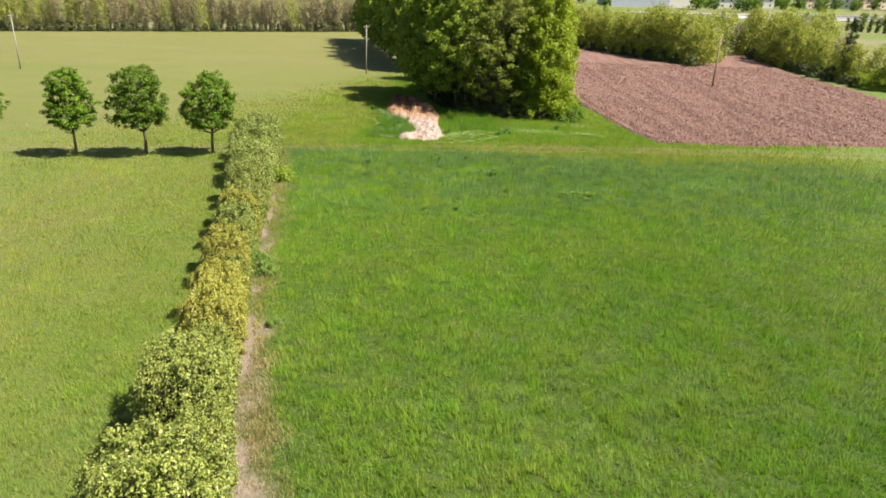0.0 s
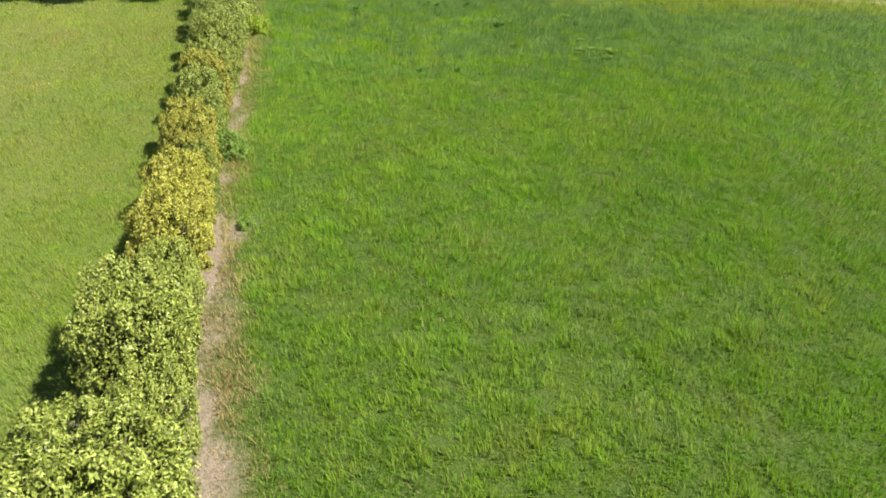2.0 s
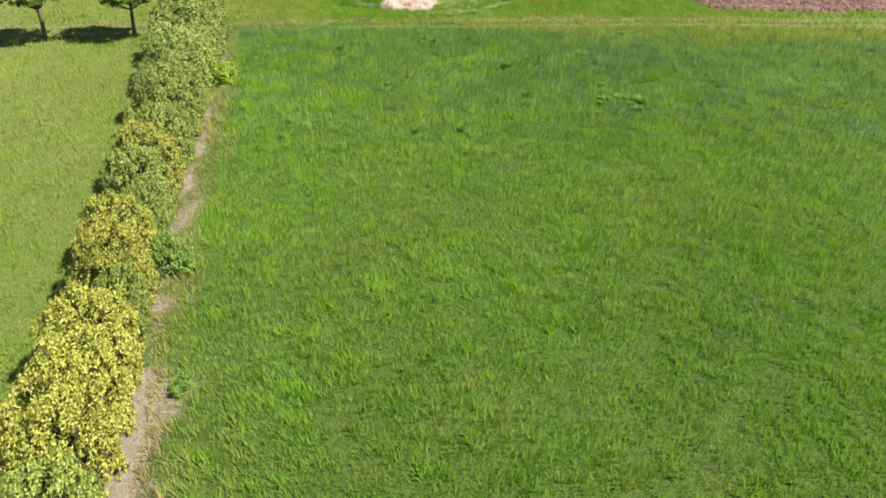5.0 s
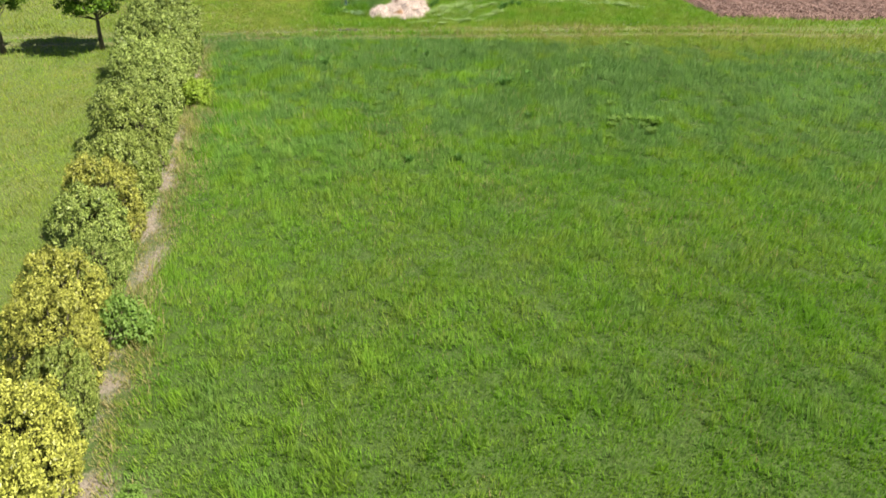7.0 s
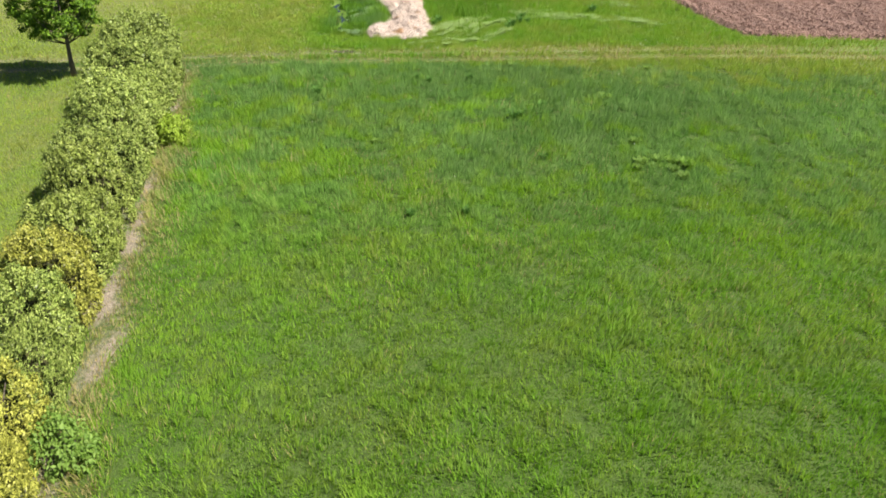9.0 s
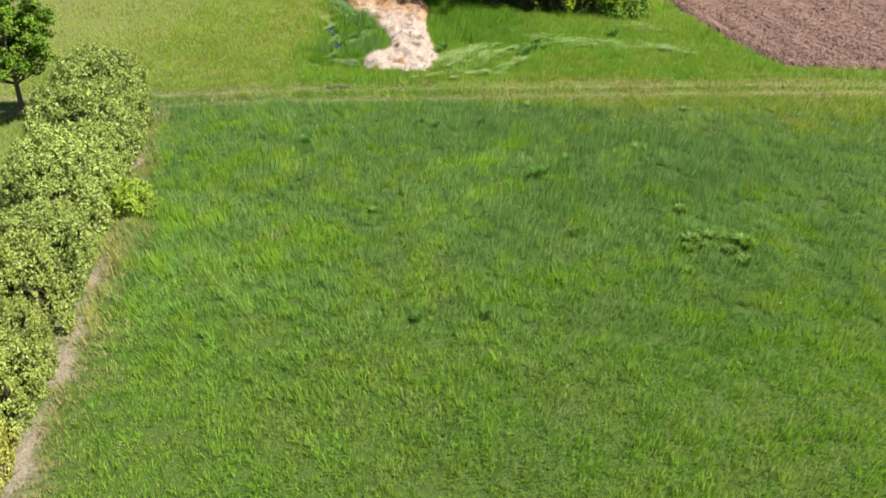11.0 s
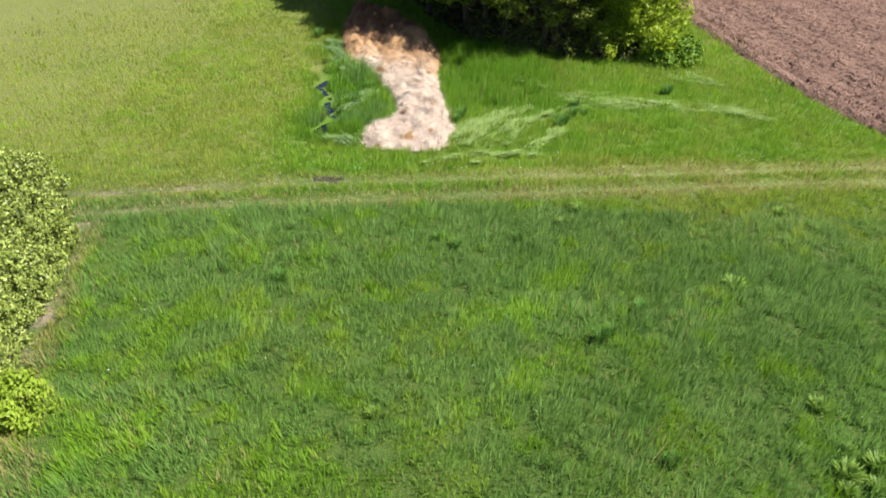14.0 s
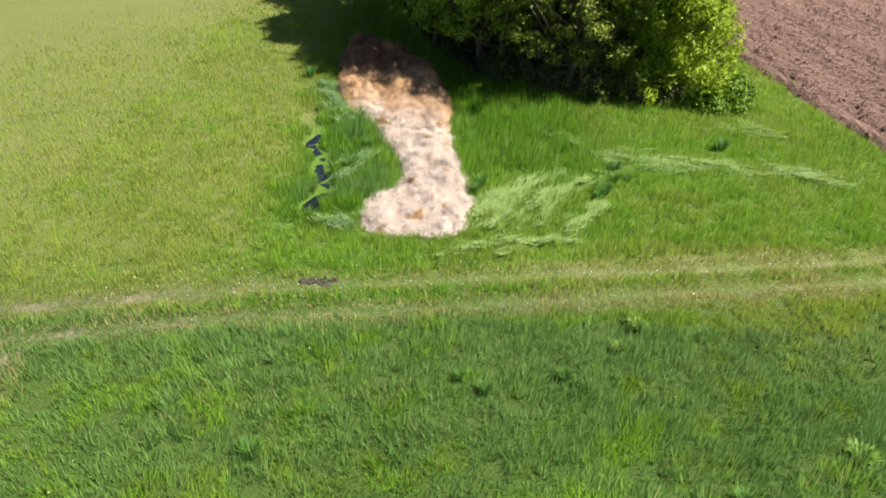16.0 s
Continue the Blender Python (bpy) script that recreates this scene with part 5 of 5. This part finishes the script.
for a, b in (((-70.9, 112.0, 8.0), (-17.85, 120.4, 7.5)), ((-17.85, 120.4, 7.5), (37.15, 117.8, 7.2))):
    A, B = Vector(a), Vector(b)
    pts = [A.lerp(B, t / 14) - Vector((0, 0, 0.9 * 4 * (t / 14) * (1 - t / 14))) for t in range(15)]
    v, f = tubes([(pts, [0.012] * 15, 4)])
    tagged(new("overhead_cable", mesh("overhead_cable", v, f, IRON)), "thin dark cable sagging between the poles", "cable")


# ---- the far edge of the village ----
WHITE_WALL = plain("render_white", (0.62, 0.62, 0.60), (0.75, 0.75, 0.72), 0.6, 0.85)
BLUE_WALL = plain("cladding_blue_grey", (0.36, 0.43, 0.52), (0.46, 0.52, 0.60), 0.5, 0.6)
CREAM_WALL = plain("render_cream", (0.55, 0.46, 0.36), (0.66, 0.57, 0.46), 0.6, 0.85)
ROOF_RED = plain("roof_tile_red", (0.30, 0.13, 0.09), (0.42, 0.22, 0.16), 1.2, 0.8)
ROOF_GREY = plain("roof_sheet", (0.55, 0.56, 0.57), (0.68, 0.68, 0.68), 0.8, 0.6)
WINDOW = plain("window_glass", (0.05, 0.06, 0.07), (0.09, 0.10, 0.11), 1, 0.15)
ASPHALT = plain("far_road", (0.30, 0.29, 0.28), (0.40, 0.385, 0.37), 0.6, 0.9)


def house(x, y, turn, wx, wy, eave, ridge, wall_mat, roof_mat, label, bays=3):
    z = float(land(np.array([x]), np.array([y]))[0]) - 0.2
    root = empty("house", Matrix.LocRotScale((x, y, z), Euler((0, 0, turn)), None))
    bm = bmesh.new()
    box(bm, -wx / 2, wx / 2, -wy / 2, wy / 2, 0, eave)
    part("wall", bm, wall_mat, root)
    bm = bmesh.new()
    ox, oy = wx / 2 + 0.5, wy / 2 + 0.5
    low = [bm.verts.new(p) for p in ((-ox, -oy, eave), (ox, -oy, eave), (ox, oy, eave), (-ox, oy, eave))]
    up = [bm.verts.new(p) for p in ((-ox + 1, 0, ridge), (ox - 1, 0, ridge))]
    for q in ((low[0], low[1], up[1], up[0]), (low[2], low[3], up[0], up[1]), (low[1], low[2], up[1]), (low[3], low[0], up[0]), (low[3], low[2], low[1], low[0])):
        bm.faces.new(q)
    part("roof", bm, roof_mat, root)
    for floor in range(max(1, int(eave // 2.8))):
        for b in range(bays):
            bm = bmesh.new()
            cx = -wx / 2 + wx * (b + 0.5) / bays
            box(bm, cx - 0.55, cx + 0.55, -wy / 2 - 0.04, -wy / 2 + 0.1, 1.0 + floor * 2.9, 2.3 + floor * 2.9)
            part("window", bm, WINDOW, root)
    bm = bmesh.new()
    box(bm, wx * 0.2, wx * 0.2 + 0.7, -0.3, 0.4, eave + 0.5, ridge + 0.7)
    part("chimney", bm, wall_mat, root)
    return tagged(root, label, "house", "houses of the village edge")


for x, y, turn, wx, wy, eave, ridge, wm, label in (
    (141, 452, 0.1, 15, 9, 5.6, 8.2, WHITE_WALL, "far white house with a red tiled roof"),
    (201, 480, 0.2, 16, 9, 5.6, 8.4, CREAM_WALL, "far cream house with a red tiled roof"),
    (222, 486, -0.1, 13, 9, 5.6, 8.2, WHITE_WALL, "far white house with a red tiled roof"),
    (240, 492, 0.3, 17, 10, 5.8, 8.6, CREAM_WALL, "far cream house with a red tiled roof"),
    (258, 500, 0.0, 14, 9, 5.6, 8.2, WHITE_WALL, "far white house with a red tiled roof"),
    (276, 505, 0.2, 15, 9, 5.6, 8.4, CREAM_WALL, "far cream house with a red tiled roof"),
    (165, 470, 0.1, 14, 9, 5.6, 8.2, WHITE_WALL, "far white house with a red tiled roof"),
):
    house(x, y, turn, wx, wy, eave, ridge, wm, ROOF_RED, label)

# long industrial hall
z = float(land(np.array([92.0]), np.array([442.0]))[0]) - 0.2
hall = empty("industrial_hall", Matrix.LocRotScale((92, 442, z), Euler((0, 0, 0.12)), None))
bm = bmesh.new()
box(bm, -20, 14, 0, 30, 0, 6.5)
part("wall", bm, BLUE_WALL, hall)
bm = bmesh.new()
box(bm, 14.01, 30, 0, 30, 0, 7.2)
part("annexe_wall", bm, WHITE_WALL, hall)
for k in range(12):
    bm = bmesh.new()
    x0 = -20 + k * 2.83
    vs = [bm.verts.new(p) for p in ((x0, -0.2, 6.5), (x0 + 2.7, -0.2, 6.5), (x0 + 1.3, -0.2, 7.6), (x0, 30, 6.5), (x0 + 2.7, 30, 6.5), (x0 + 1.3, 30, 7.6))]
    for q in ((0, 1, 2), (5, 4, 3), (1, 4, 5, 2), (3, 0, 2, 5), (0, 3, 4, 1)):
        bm.faces.new([vs[i] for i in q])
    part("roof_bay", bm, ROOF_GREY, hall)
tagged(hall, "long blue-grey industrial hall with a white toothed roof", "industrial building")

# road and low wall before the village
rx = np.linspace(70, 330, 60)
ry = 388 + 0.13 * (rx - 90)
rz = land(rx, ry) + 0.25
v = np.concatenate([np.stack([rx, ry - 5, rz], 1), np.stack([rx, ry + 5, land(rx, ry + 5) + 0.25], 1)])
m = len(rx)
tagged(new("road", mesh("road", v, [(i, i + 1, i + m + 1, i + m) for i in range(m - 1)], ASPHALT)), "pale distant road before the village", "road", kind="structure")
for x, y, wx, h in ((141, 336, 13, 3.6), (168, 372, 40, 2.2)):
    z = float(land(np.array([float(x)]), np.array([float(y)]))[0])
    bm = bmesh.new()
    box(bm, -wx / 2, wx / 2, -0.25, 0.25, -0.3, h)
    box(bm, -wx / 2 - 0.1, wx / 2 + 0.1, -0.35, 0.35, h, h + 0.15)
    shed = empty("garden_wall", Matrix.Translation((x, y, z)))
    part("masonry", bm, WHITE_WALL if wx > 20 else CONCRETE, shed)
    tagged(shed, "pale rendered wall beyond the thicket", "wall")

# village trees and cypresses
yard = mesh("yard", [(112, 362, 0), (205, 372, 0), (208, 396, 0), (112, 384, 0)], [(0, 1, 2, 3)], ASPHALT)
for vert in yard.vertices:
    vert.co.z = float(land(np.array([vert.co.x]), np.array([vert.co.y]))[0]) + 0.2
tagged(new("pavement", yard), "pale paved yard before the village", "pavement", kind="structure")
far_tree = tree_meshes(111, 12.0, 1.0, 5.5, LIME_TREE, BARK, 80, 16, 1.7, 1.1, 0.25, ROUND, 8, 1, False)
for x, y, s in ((117, 428, 1.1), (140, 422, 1.05), (147, 424, 0.7), (183, 455, 0.95), (128, 434, 0.55), (70, 440, 0.6), (210, 470, 0.7), (233, 470, 0.8), (250, 478, 0.9), (268, 480, 0.8), (190, 440, 0.6), (60, 470, 0.9), (45, 480, 1.0), (155, 445, 0.6), (173, 452, 0.5), (196, 462, 0.55), (222, 470, 0.6), (214, 455, 0.5), (245, 470, 0.6), (280, 490, 0.9), (292, 488, 0.8), (300, 500, 1.0), (178, 470, 0.8), (150, 466, 0.7), (128, 452, 0.7), (235, 505, 0.9), (260, 515, 1.0), (190, 500, 1.0), (205, 505, 0.9), (80, 470, 0.9), (105, 486, 1.0), (160, 360, 0.35), (176, 362, 0.4), (198, 366, 0.45), (186, 350, 0.4), (205, 352, 0.5), (222, 372, 0.5), (240, 385, 0.6)):
    tree("village_tree", far_tree, x, y, x, s, "round dark green tree among the far houses", "tree", "village trees")
cyp = tree_meshes(112, 5.5, 0.2, 0.95, SCRUB, BARK, 60, 20, 0.45, 0.4, 0.1, COLUMN, 4, 1, False)
for k in range(9):
    tree("cypress", cyp, 144 + k * 2.3, 308 - k * 1.2, k, 0.9 + 0.05 * (k % 3), "dark columnar conifer in the garden row", "conifer", "row of conifers")
slope = tree_meshes(113, 9.0, 0.3, 4.0, THICKET, BARK, 50, 20, 1.5, 0.9, 0.1, BUSHY, 4, 2, False)
for k in range(70):
    s = (k % 35) / 34
    tree("slope_bush", slope, -20 + 270 * s + rnd.uniform(-5, 5), 318 + 34 * s + rnd.uniform(-26, 26), k, rnd.uniform(0.25, 0.6), "low yellowish green bush on the distant slope", "bush", "bushes on the distant slope")
